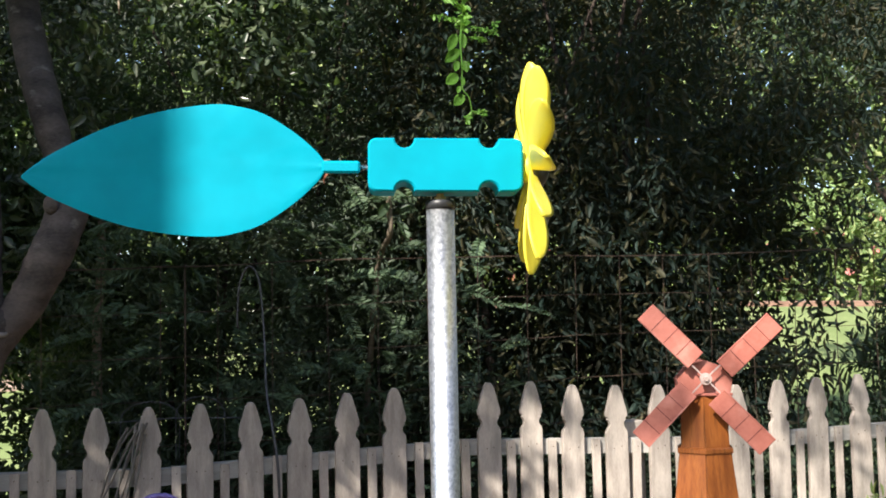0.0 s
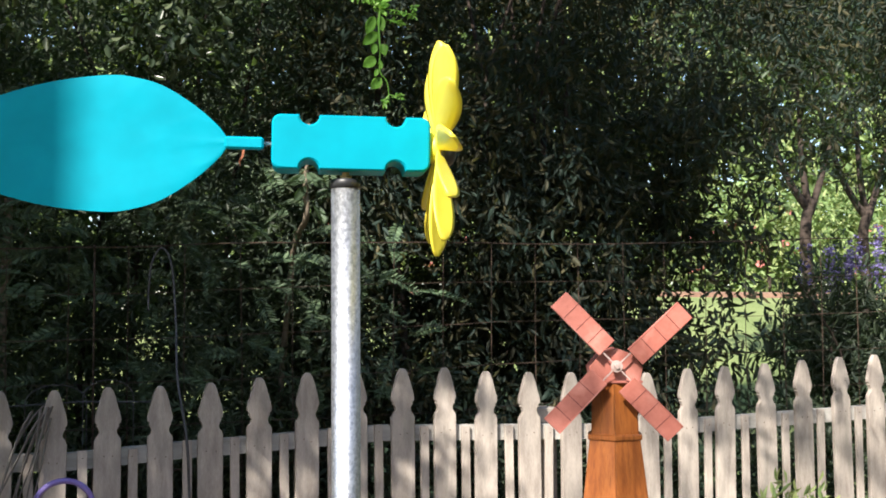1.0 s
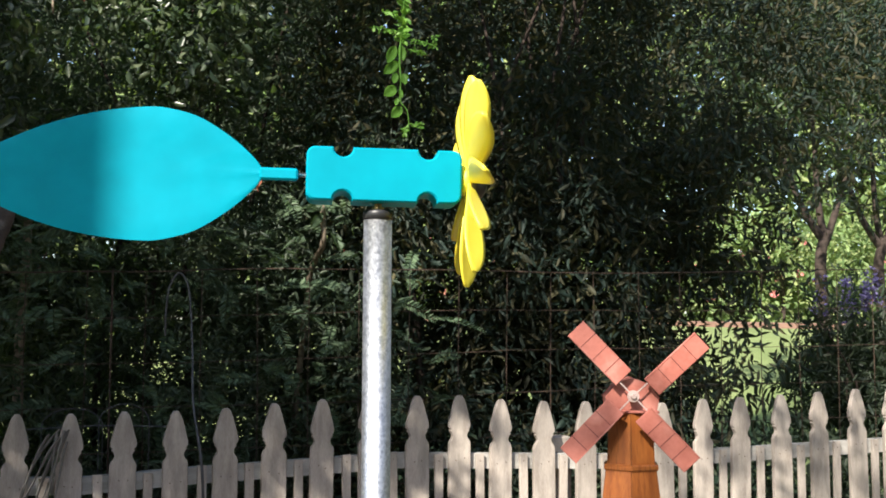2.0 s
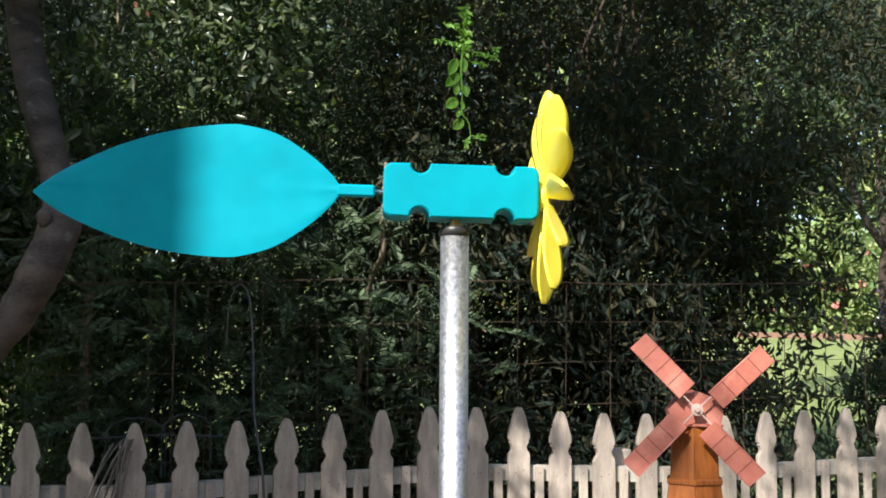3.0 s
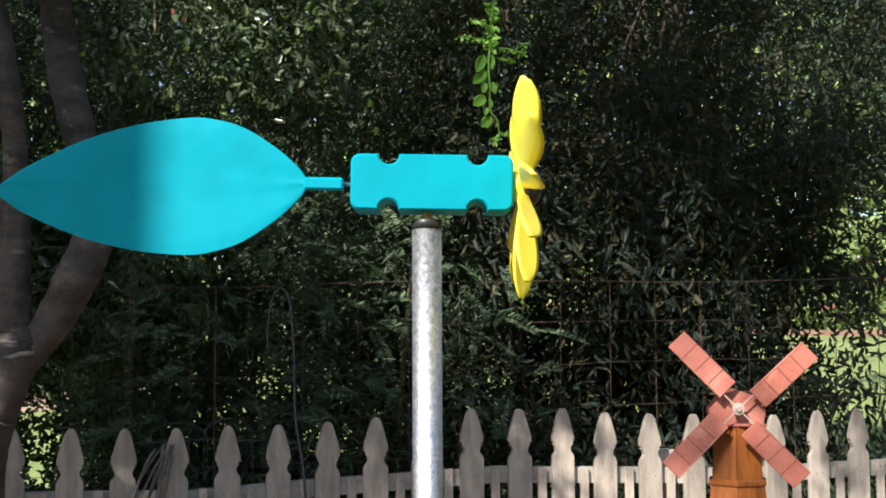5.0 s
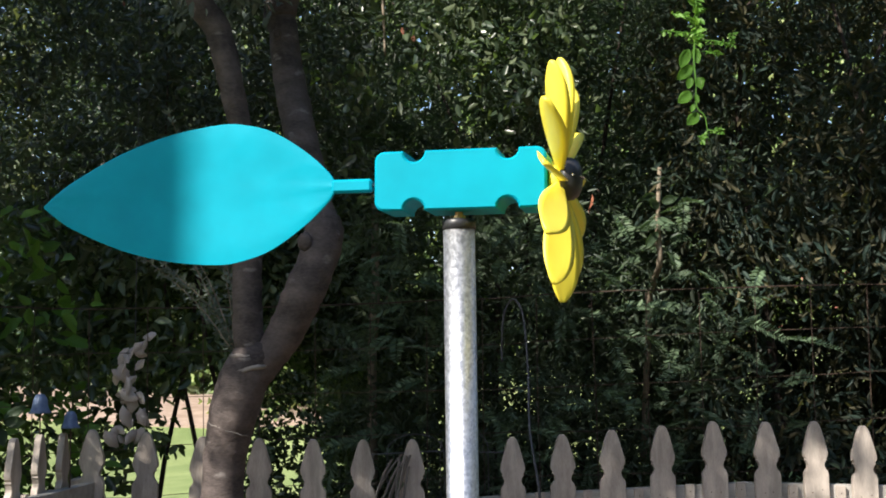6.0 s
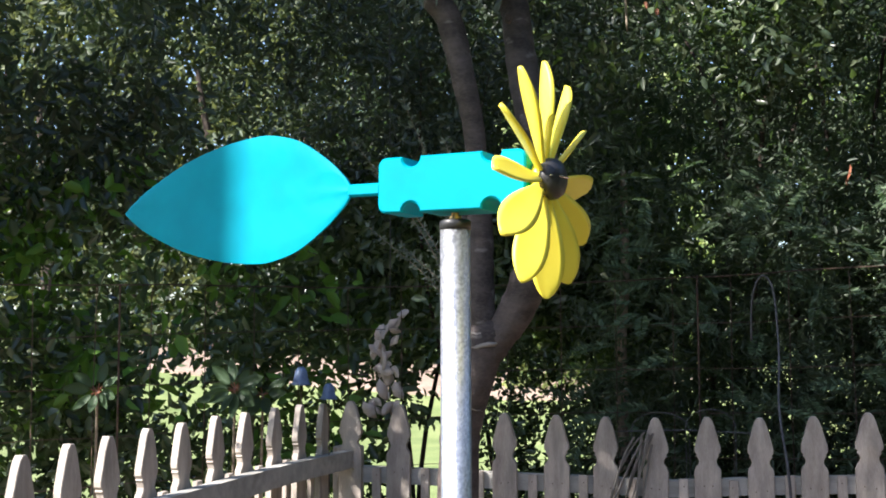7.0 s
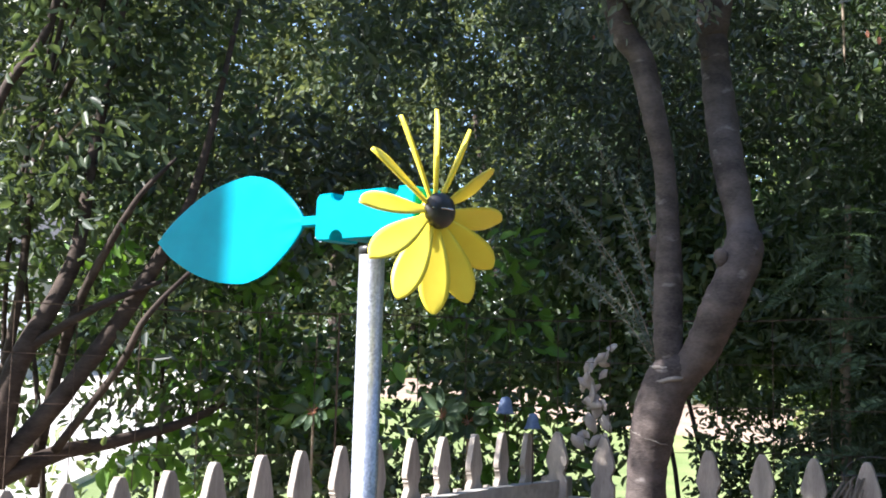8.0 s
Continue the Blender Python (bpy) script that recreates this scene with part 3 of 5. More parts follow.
# ---- wind spinner ----
def build_spinner():
    top = Vector((0.554, -2.583, 1.297))
    sp = thing("flower_wind_spinner", "yellow flower wind spinner with cyan leaf tail on steel pole", "wind spinner", at=top)
    pole = part("pole", tube([(0, 0, -1.5), (0, 0, -0.8), (0, 0, -0.3), (0, 0, -0.001)], 0.0084, 28), M_GALV, sp, "galvanised steel pole with a mottled sheen", True)
    bm = bmesh.new()
    tube([(0, 0, -0.004), (0, 0, 0.0006), (0, 0, 0.0014)], [0.0088, 0.0088, 0.008], 24, bm)
    part("pole_cap", bm, M_BLACK, pole, "dark rubber pole cap", True)
    part("bolt", tube([(0, 0, 0.001), (0, 0, 0.0035), (0, 0, 0.0036), (0, 0, 0.008)], [0.0036, 0.0036, 0.0022, 0.0022], 12), M_BRASS, sp, "brass pivot bolt")
    # everything below turns together about the pole
    turn = pose(0, 0, 0.0212, 0, 0.9, -13.5)
    # body with four round grooves
    x0, x1, h, r, g = -0.0425, 0.0485, 0.0157, 0.005, 0.0058
    out = []

    def corner(cx, cz, a0):
        for k in range(5):
            a = radians(a0 + k * 22.5)
            out.append((cx + r * math.cos(a), cz + r * math.sin(a)))

    corner(x0 + r, -h + r, 180)
    for cx in (-0.0212, 0.0285):
        for k in range(9):
            a = radians(180 - k * 22.5)
            out.append((cx + g * math.cos(a), -h + g * math.sin(a)))
    corner(x1 - r, -h + r, 270)
    corner(x1 - r, h - r, 0)
    for cx in (0.0285, -0.0212):
        for k in range(9):
            a = radians(-k * 22.5)
            out.append((cx + g * math.cos(a), h + g * math.sin(a)))
    corner(x0 + r, h - r, 90)
    body = part("body", plate(out, 0.026, 0.0011), M_CYAN, sp, "cyan printed plastic block with round grooves", at=turn)
    for f in body.data.polygons:
        f.use_smooth = len(f.vertices) == 4
    body.data.set_sharp_from_angle(angle=radians(32))
    part("axle", tube([(-0.0485, 0, 0), (0.054, 0, 0)], 0.0014, 12), M_STEEL, sp, "thin steel axle", True, at=turn)
    # tail leaf
    prof = ((0, 0.09), (0.03, 0.26), (0.1, 0.54), (0.2, 0.83), (0.29, 0.96), (0.38, 1.0), (0.55, 0.91), (0.72, 0.7), (0.89, 0.36), (0.96, 0.16), (1, 0.02))
    line = smooth_path([(u, v, 0) for u, v in prof], 4)
    xs, hw, n = -0.0685, 0.0392, 8
    bm = bmesh.new()
    grids = []
    for face in (-1, 1):
        g2 = []
        for u, v, _ in line:
            row = []
            for k in range(-n, n + 1):
                f = k / n
                x = xs - u * 0.177
                z = f * max(v, 0.0) * hw - 0.006 * u
                rib = 0.00035 * math.exp(-(z / 0.0016) ** 2) if face < 0 else 0.0012 * math.exp(-(z / 0.002) ** 2)
                vein = 0.00025 * max(0.0, math.cos((u * 26 + abs(f) * 6))) ** 12
                y = face * (0.0013 * (1 - 0.5 * f ** 8) + rib + vein) + 0.003 * u * u - 0.0012 * f * f * v
                row.append(bm.verts.new((x, y, z)))
            g2.append(row)
        grids.append(g2)
    for gi, g2 in enumerate(grids):
        for a, b in zip(g2, g2[1:]):
            for k in range(2 * n):
                q = (a[k], a[k + 1], b[k + 1], b[k])
                bm.faces.new(q if gi else q[::-1])
    A, B = grids
    for i in range(len(line) - 1):
        for k in (0, 2 * n):
            bm.faces.new((A[i][k], A[i + 1][k], B[i + 1][k], B[i][k]))
    for i in (0, len(line) - 1):
        for k in range(2 * n):
            bm.faces.new((A[i][k], A[i][k + 1], B[i][k + 1], B[i][k]))
    tail = part("tail_leaf", bm, M_CYAN, sp, "cyan plastic leaf with a raised midrib", True, at=turn)
    tail.data.set_sharp_from_angle(angle=radians(60))
    part("stalk", box(0.0225, 0.0055, 0.0072, 0.0012, (-0.0585, 0, 0)), M_CYAN, sp, at=turn)
    # petals, each set at a pitch so that the wind turns them
    w, pitch = 0.0099, 45
    half = ((0.0, 0.3), (0.12, 0.42), (0.3, 0.72), (0.5, 0.95), (0.66, 1.0), (0.8, 0.88), (0.91, 0.6), (0.97, 0.34), (1.0, 0.12))
    ln = smooth_path([(u, v, 0) for u, v in half], 2)
    bm = bmesh.new()
    rows = []
    for u, v, _ in ln:
        row = []
        for f, y in ((-1, 0), (-0.7, -1), (0, -1.25), (0.7, -1), (1, 0), (0.7, 1), (0, 0.75), (-0.7, 1)):
            row.append(bm.verts.new((f * v * w, y * 0.0011 + 0.0018 * (abs(f) ** 2) * v, 0.0075 + u * 0.0562)))
        rows.append(row)
    for a, b in zip(rows, rows[1:]):
        for k in range(8):
            bm.faces.new((a[k], a[(k + 1) % 8], b[(k + 1) % 8], b[k]))
    bm.faces.new(rows[0][::-1])
    bm.faces.new(rows[-1])
    petal = finish(bm, "petal", M_YELLOW, True)
    for k in range(12):
        m = turn @ pose(0.0545, 0, 0, k * 30 + 2, 0, 0) @ pose(0, 0, 0, 0, 0, -pitch)
        part("petal", petal, None, sp, at=m)
    bm = bmesh.new()
    tube([(0.0487, 0, 0), (0.05, 0, 0), (0.0545, 0, 0), (0.0555, 0, 0)], [0.007, 0.0092, 0.0092, 0.0075], 24, bm)
    part("flower_centre", bm, M_YELLOW, sp, "yellow collar that carries the petals", True, at=turn)
    bm = bmesh.new()
    prof = [(0.0552, 0.0108), (0.0575, 0.0114), (0.0605, 0.011), (0.063, 0.0094), (0.0648, 0.0062), (0.0655, 0.002)]
    tube([(a, 0, 0) for a, _ in prof], [b for _, b in prof], 24, bm)
    hub = part("hub", bm, M_BLACK, sp, "domed black plastic hub nut", True, at=turn)
    # thin bright bar that models the highlight line across the hub
    part("split_pin", tube([(0.0615, -0.0106, 0.0006), (0.066, -0.003, 0.0006), (0.066, 0.003, 0.0006), (0.0615, 0.0106, 0.0006)], 0.0006, 6), M_STEEL, hub, "thin bright bar standing in for the light line across the hub")


# ---- toy windmill ----
def build_windmill():
    c = Vector((1.589, -1.036, 0))
    wm = thing("garden_windmill", "varnished timber garden windmill with terracotta cap and sails", "garden windmill", at=c)

    def hexa(levels, bm=None, a0=0.0):
        bm = bm or bmesh.new()
        rings = [[bm.verts.new((r * math.sin(radians(60 * k + a0)), -r * math.cos(radians(60 * k + a0)), z)) for k in range(6)] for z, r in levels]
        for a, b in zip(rings, rings[1:]):
            for k in range(6):
                bm.faces.new((a[k], a[(k + 1) % 6], b[(k + 1) % 6], b[k]))
        bm.faces.new(rings[0][::-1])
        bm.faces.new(rings[-1])
        return bm

    a0 = -28
    # boards of the tower, one for each side, with a fine open joint between them
    for z0, r0, z1, r1, nm in ((0.0, 0.19, 0.957, 0.0615, "lower_board"), (0.966, 0.058, 1.082, 0.0535, "upper_board")):
        for k in range(6):
            bm = bmesh.new()
            q = []
            for z, r in ((z0, r0), (z1, r1)):
                pa, pb = [Vector((r * math.sin(radians(60 * j + a0)), -r * math.cos(radians(60 * j + a0)), z)) for j in (k, k + 1)]
                d = (pb - pa)
                q.append((pa + d.normalized() * 0.0006, pb - d.normalized() * 0.0006))
            vs = [bm.verts.new(v) for v in (q[0][0], q[0][1], q[1][1], q[1][0])]
            wi = [bm.verts.new((v.x * 0.82, v.y * 0.82, v.z)) for v in (q[0][0], q[0][1], q[1][1], q[1][0])]
            bm.faces.new(vs)
            bm.faces.new(wi[::-1])
            for j in range(4):
                bm.faces.new((vs[j], wi[j], wi[(j + 1) % 4], vs[(j + 1) % 4]))
            bmesh.ops.bevel(bm, geom=list(bm.edges), offset=0.0012, segments=1, affect="EDGES")
            part(nm, bm, M_TOWER, wm)
    part("ledge", hexa(((0.954, 0.064), (0.957, 0.066), (0.964, 0.066), (0.967, 0.061)), a0=a0), M_TOWER, wm, "dark timber ledge round the tower")
    face = pose(0, 0, 1.078, 0, 0, -24)
    prof = [(-0.049, 0.0), (0.049, 0.0), (0.055, 0.03), (0.032, 0.058), (0.0, 0.07), (-0.032, 0.058), (-0.055, 0.03)]
    cap = part("cap", plate(list(reversed(prof)), 0.1, 0.002), M_SAIL, wm, "terracotta painted cap with a low gable", at=face)
    part("eave", box(0.112, 0.112, 0.006, 0.0015, (0, 0, 0.0)), M_SAIL, wm, at=face)
    hub = face @ pose(0, -0.068, 0.034)
    rotor = part("hub", tube([(0, 0.02, 0), (0, 0.0, 0), (0, -0.008, 0), (0, -0.0085, 0), (0, -0.014, 0)], [0.005, 0.0125, 0.0125, 0.006, 0.005], 16), M_ROD, wm, "pale pink turned hub with a screw", at=hub)
    for k in range(4):
        a = 44 + 90 * k + (0, 2, 0, -1)[k]
        m = pose(0, -0.004, 0, 0, -a, 0)
        s = part("sail", box(0.0032, 0.0032, 0.172, 0.0005, (0, 0.0, 0.096)), M_ROD, rotor, "terracotta sail of four boards on a pale rod", at=m)
        tilt = pose(0.009, -0.002, 0, 0, 0, 5)
        part("board", finish(box(0.044, 0.005, 0.144, 0.0012, (0.004, 0.0, 0.113)), "board", M_SAIL), None, rotor, at=m @ tilt)
        for j in range(1, 4):
            part("batten", finish(box(0.0445, 0.0068, 0.0016, 0.0003, (0.004, 0.0, 0.041 + j * 0.036)), "batten", M_SAILDARK), None, rotor, at=m @ tilt)
        part("rim", finish(box(0.003, 0.0065, 0.144, 0.0006, (-0.0185, -0.0005, 0.113)), "rim", M_SAIL), None, rotor, at=m @ tilt)


# ---- corner tree ----
def build_corner_tree():
    t = thing("tree", "smooth grey barked forked tree in the fence corner", "tree", at=(0, 0, 0))
    part("trunk", limb([(0.03, -0.56, -0.1, 0.07), (0.045, -0.56, 0.5, 0.056), (0.058, -0.55, 0.96, 0.048), (0.068, -0.55, 1.06, 0.05), (0.085, -0.56, 1.138, 0.055), (0.112, -0.56, 1.219, 0.056), (0.14, -0.56, 1.26, 0.046), (0.15, -0.56, 1.285, 0.03)], 7, 18, 0.03, 1), M_BARK, t, "curved grey trunk with pale scars", True)
    part("limb", limb([(0.105, -0.56, 1.19, 0.034), (0.122, -0.56, 1.26, 0.036), (0.114, -0.56, 1.326, 0.035), (0.111, -0.55, 1.46, 0.034), (0.109, -0.55, 1.6, 0.028), (0.1, -0.55, 1.735, 0.026), (0.078, -0.56, 1.862, 0.029), (0.04, -0.56, 2.02, 0.032), (-0.015, -0.58, 2.14, 0.031), (-0.07, -0.6, 2.6, 0.022), (-0.05, -0.6, 3.3, 0.012)], 7, 14, 0.05, 2), M_BARK, t, "", True)
    part("limb", limb([(0.12, -0.56, 1.18, 0.03), (0.15, -0.56, 1.24, 0.04), (0.195, -0.56, 1.3, 0.042), (0.24, -0.57, 1.39, 0.047), (0.267, -0.56, 1.456, 0.046), (0.286, -0.53, 1.54, 0.047), (0.272, -0.49, 1.6, 0.036), (0.232, -0.45, 1.75, 0.039), (0.192, -0.38, 1.908, 0.041), (0.165, -0.34, 2.08, 0.037), (0.165, -0.34, 2.2, 0.044), (0.28, -0.45, 2.7, 0.03), (0.5, -0.6, 3.4, 0.014)], 7, 14, 0.05, 3), M_BARK, t, "", True)
    for p, r in (((0.248, -0.592, 1.515), 0.017), ((0.312, -0.56, 1.528), 0.016), ((0.083, -0.56, 1.555), 0.018), ((0.081, -0.555, 1.53), 0.016), ((0.157, -0.4, 2.06), 0.012)):
        bm = bmesh.new()
        bmesh.ops.create_icosphere(bm, subdivisions=2, radius=1, matrix=Matrix.Translation(p) @ Matrix.Diagonal((r, r * 0.45, r * 1.3, 1)))
        part("knot", bm, M_BARK, t, "", True)
        if r > 0.0165:
            continue
        ring = [(p[0] + r * 0.6 * math.cos(q), p[1] - r * 0.38, p[2] + r * 0.8 * math.sin(q)) for q in (2 * math.pi * k / 14 for k in range(15))]
        part("knot_rim", tube(ring, 0.0016, 6), M_BARK, t, "", True)
    # pale rings where branches fell, thin paired marks round the bark
    for cx, cy, cz, r, wide, lean in ((0.12, -0.56, 1.226, 0.053, 0.0065, 0.2), (0.116, -0.562, 1.256, 0.043, 0.005, -0.05), (0.074, -0.555, 1.092, 0.0508, 0.0016, -0.35)):
        q = []
        for k in range(11):
            a = radians(-160 + k * 14)
            q.append((cx + r * math.cos(a), cy + r * math.sin(a) * 0.99, cz + lean * r * math.cos(a) + 0.0015 * math.sin(a * 9)))
        part("scar", tube(q, [wide * f for f in (0.3, 0.7, 0.9, 1.0, 0.85, 1.0, 0.9, 1.0, 0.8, 0.6, 0.3)], 8), M_SCAR, t, "pale healed scar ring", True)
    for i, (a, b) in enumerate((((-0.05, -0.6, 2.9), (-0.7, -0.9, 3.5)), ((-0.06, -0.6, 2.6), (-0.5, -0.2, 3.2)), ((0.28, -0.45, 2.7), (1.0, -0.9, 3.3)), ((0.34, -0.49, 2.9), (0.9, -0.1, 3.5)), ((0.5, -0.6, 3.2), (0.3, -1.1, 3.7)))):
        mid = [(a[j] + b[j]) / 2 + (0.08 if j == 2 else 0.02) for j in range(3)]
        part("limb", limb([(*a, 0.018), (*mid, 0.012), (*b, 0.005)], 5, 8, 0.06, i), M_BARK, t, "", True)
    crown("crown", t, 60, ball(0.08, -0.55, 2.2, 0.3, 0.22, 0.07, 0.6), 12, 0.1, 0.025, (0.025, 0.045), 0.42, M_GREY, 0.5, None, "drooping grey-green leaves")
    crown("crown", t, 2300, ball(1.25, -0.55, 3.25, 1.15, 0.95, 0.75, 0.6), 14, 0.16, 0.03, (0.03, 0.055), 0.4, M_CANOPY, 0.4, (2.4, -0.1, 4), "leafy crown with gaps")
    # an unseen long limb and crown, added over the yard to dapple the fence
    part("limb", limb([(0.46, -0.6, 3.0, 0.022), (0.5, -1.2, 3.35, 0.017), (0.42, -1.9, 3.5, 0.011), (0.6, -2.2, 3.6, 0.004)], 5, 8, 0.06, 9), M_BARK, t, "", True)
    crown("crown", t, 420, ball(0.35, -1.95, 3.5, 0.95, 0.3, 0.25, 0.6), 12, 0.12, 0.025, (0.03, 0.055), 0.42, M_CANOPY, 0.3, (4.6, 0.14, 18))
    # grey-green shoots that rise beside the trunk
    rr = random.Random(12)
    for k, (x, z) in enumerate(((-0.2, 1.73), (-0.07, 1.82), (-0.13, 1.66), (0.0, 1.6), (-0.17, 1.52), (0.03, 1.72), (-0.08, 1.47), (0.02, 2.16), (0.16, 2.2), (0.36, 2.2))):
        base = (0.09, -0.54, 1.25) if z < 2 else (x + 0.05, -0.6, 2.45)
        q = smooth_path([(*base, 0.0018), ((base[0] + x) / 2 + 0.03, -0.55, (base[2] + z) / 2, 0.0015), (x, -0.54 - 0.05 * rr.random(), z, 0.0006)], 14)
        sh = part("shoot", tube([v[:3] for v in q], [v[3] for v in q], 5), M_STEM, t)
        n = len(q) * 5
        pos = np.array([v[:3] for v in q for _ in range(5)])
        way = unit(rng.normal(size=(n, 3))) + np.array([(x - base[0]) * 2, 0, (z - base[2]) * 1.2])
        ln = rng.uniform(0.011, 0.02, n) * (1.6 if z > 2 else 1)
        ob = new("shoot_leaves", leaf_mesh("shoot_leaves", pos, way, ln, ln * 0.42, M_GREY))
        ob.parent = sh
        tagged(ob, "small grey-green leaves", kind="stuff")


build_fences()
build_mesh_fence()
build_spinner()
build_windmill()
build_corner_tree()


# ---- hedges and shrubs ----
def shrub(name, label, stems, trunk_mat=M_BARK2):
    t = thing(name, label, "shrub")
    for i, s in enumerate(stems):
        part("stem", limb(s, 5, 8, 0.07, i), trunk_mat, t, "", True)
    return t


def upright(x0, x1, y0, y1, n, z1, r, seed):
    rr = random.Random(seed)
    out = []
    for i in range(n):
        x, y = rr.uniform(x0, x1), rr.uniform(y0, y1)
        out.append([(x, y, -0.1, r), (x + rr.uniform(-0.06, 0.06), y, z1 * 0.35, r * 0.85), (x + rr.uniform(-0.15, 0.15), y + rr.uniform(-0.1, 0.1), z1 * 0.7, r * 0.6), (x + rr.uniform(-0.3, 0.3), y + rr.uniform(-0.2, 0.2), z1, r * 0.25)])
    return out


def fern_sprays(parent, n, xs, ys, zs):
    """Flat feathery sprays, a rib with paired leaflets that shorten towards its end."""
    base = np.stack([rng.uniform(a, b, n) for a, b in (xs, ys, zs)], 1)
    way = unit(np.stack([rng.normal(size=n), -0.5 - rng.random(n) * 0.6, rng.normal(size=n) * 0.45], 1))
    side = unit(np.cross(way, unit(rng.normal(size=(n, 3)) * 0.5 + np.array([0, -0.3, 1.0]))))
    reach = rng.uniform(0.1, 0.2, n)
    pos, ways, ln = [], [], []
    for k in range(24):
        f = k / 23
        p = base + way * (reach * f)[:, None] - np.array([0, 0, 0.05]) * f * f
        for sg in (-1, 1):
            pos.append(p)
            ways.append(side * sg + way * 0.7)
            ln.append(0.032 * np.sin(0.35 + 2.5 * f) * rng.uniform(0.75, 1.15, n))
    ln = np.concatenate(ln)
    ob = new("sprays", leaf_mesh("sprays", np.concatenate(pos), np.concatenate(ways), ln, ln * 0.24, M_SPRAY))
    ob.parent = parent
    return tagged(ob, "feathery green sprays", kind="stuff")


def build_hedges():
    # feathery dark shrub behind the shaded pickets
    a = shrub("hedge_shrub", "dense dark feathery evergreen shrub behind the mesh", upright(0.5, 1.4, 0.7, 1.3, 5, 2.8, 0.014, 5))
    crown("foliage", a, 5400, slab(0.2, 1.5, 0.3, 1.9, 0.25, 2.1, 1.1), 18, 0.14, 0.02, (0.018, 0.042), 0.28, M_FINE, -0.1, (2.6, -0.2, 1))
    crown("foliage", a, 3400, slab(0.2, 1.5, 0.3, 1.9, 2.05, 3.5, 1.1), 18, 0.14, 0.02, (0.018, 0.042), 0.28, M_FINE, -0.1, (2.6, -0.02, 1))
    crown("foliage", a, 900, slab(0.0, 1.6, 1.9, 2.4, 0.2, 2.2, 1.0), 14, 0.16, 0.03, (0.05, 0.09), 0.35, M_FINE, 0.0, (2.6, 0.04, 33))
    # broad leaves in a brighter colour, making up for sun on the upper hedge
    crown("foliage", a, 480, slab(0.15, 1.0, 0.2, 0.55, 2.0, 2.9, 1.0), 10, 0.13, 0.03, (0.028, 0.05), 0.5, M_BROAD, 0.1, (2.6, 0.0, 39))
    fern_sprays(a, 190, (0.2, 1.6), (0.24, 0.45), (0.85, 1.75))
    crown("foliage", a, 1500, slab(0.15, 1.5, 0.55, 1.8, 0.3, 1.5, 1.0), 16, 0.14, 0.025, (0.025, 0.055), 0.28, M_FINE, -0.1, (3.4, -0.02, 27))
    crown("foliage", a, 1500, slab(-1.2, 1.8, 1.9, 2.7, 1.7, 4.4, 1.0), 14, 0.18, 0.04, (0.06, 0.1), 0.4, M_FINE, 0.0, (1.6, -0.35, 37))
    part("stem", limb([(0.34, 0.53, 0.2, 0.02), (0.338, 0.53, 1.08, 0.0165), (0.342, 0.53, 1.32, 0.0155), (0.352, 0.53, 1.45, 0.0145), (0.35, 0.55, 1.8, 0.01)], 6, 10, 0.1, 8), M_STEM, a, "pale cut stem catching the light", True)
    part("stem", limb([(0.35, 0.52, 1.39, 0.005), (0.38, 0.5, 1.43, 0.004), (0.41, 0.49, 1.5, 0.0025)], 5, 7, 0.05, 9), M_STEM, a, "", True)
    part("stem", limb([(1.25, 0.75, 0.9, 0.011), (1.24, 0.5, 1.42, 0.0105), (1.234, 0.29, 1.535, 0.0095), (1.23, 0.28, 1.638, 0.0085), (1.241, 0.28, 1.832, 0.006)], 6, 9, 0.1, 13), M_STEM, a, "pale thin stem catching the light", True)
    for i, (dx, z, wx, wz) in enumerate(((-0.01, 1.74, -0.05, -0.01), (0.005, 1.72, 0.045, 0.012), (-0.01, 1.66, -0.06, -0.03), (-0.008, 1.63, -0.045, -0.05), (0.008, 1.65, 0.05, -0.02), (-0.005, 1.7, -0.03, 0.03))):
        bm = oval_leaf((1.235 + dx, 0.26, z), (1.235 + dx + wx, 0.235, z + wz), 0.014, 0.006, i + 30)
        part("leaf", bm, M_SPRAY, a, "broad soft green leaf", True)
    part("stem", limb([(0.385, 0.24, 2.6, 0.005), (0.396, 0.22, 2.32, 0.0045), (0.402, 0.2, 2.17, 0.003)], 5, 7, 0.1, 15), M_STEM, a, "pale hanging dry stalk", True)
    # lance-leaved shrub
    b = shrub("hedge_shrub", "tall shrub with long drooping dull green lance leaves", upright(1.6, 2.7, 0.6, 1.3, 8, 3.0, 0.018, 6))
    crown("foliage", b, 3600, slab(1.35, 2.95, 0.32, 1.9, 0.9, 2.2, 1.2), 17, 0.17, 0.028, (0.03, 0.06), 0.3, M_LANCE, 0.6, (2.4, -0.12, 2))
    crown("foliage", b, 2700, slab(1.35, 2.95, 0.32, 1.9, 2.15, 3.6, 1.2), 16, 0.16, 0.028, (0.03, 0.058), 0.3, M_LANCE, 0.5, (2.0, 0.06, 2))
    crown("foliage", b, 420, slab(1.3, 2.85, 0.35, 1.2, 0.3, 1.1, 1.2), 13, 0.14, 0.03, (0.04, 0.07), 0.3, M_LANCE, 0.4, (2.6, -0.05, 3))
    crown("foliage", b, 2400, slab(2.9, 4.7, 0.7, 2.0, 1.95, 3.6, 1.2), 15, 0.16, 0.028, (0.03, 0.06), 0.3, M_LANCE, 0.5, (1.9, 0.05, 8))
    crown("foliage", b, 1300, slab(1.6, 3.6, 1.9, 2.6, 1.8, 4.4, 1.0), 13, 0.18, 0.04, (0.06, 0.1), 0.35, M_LANCE, 0.3, (1.6, -0.3, 38))
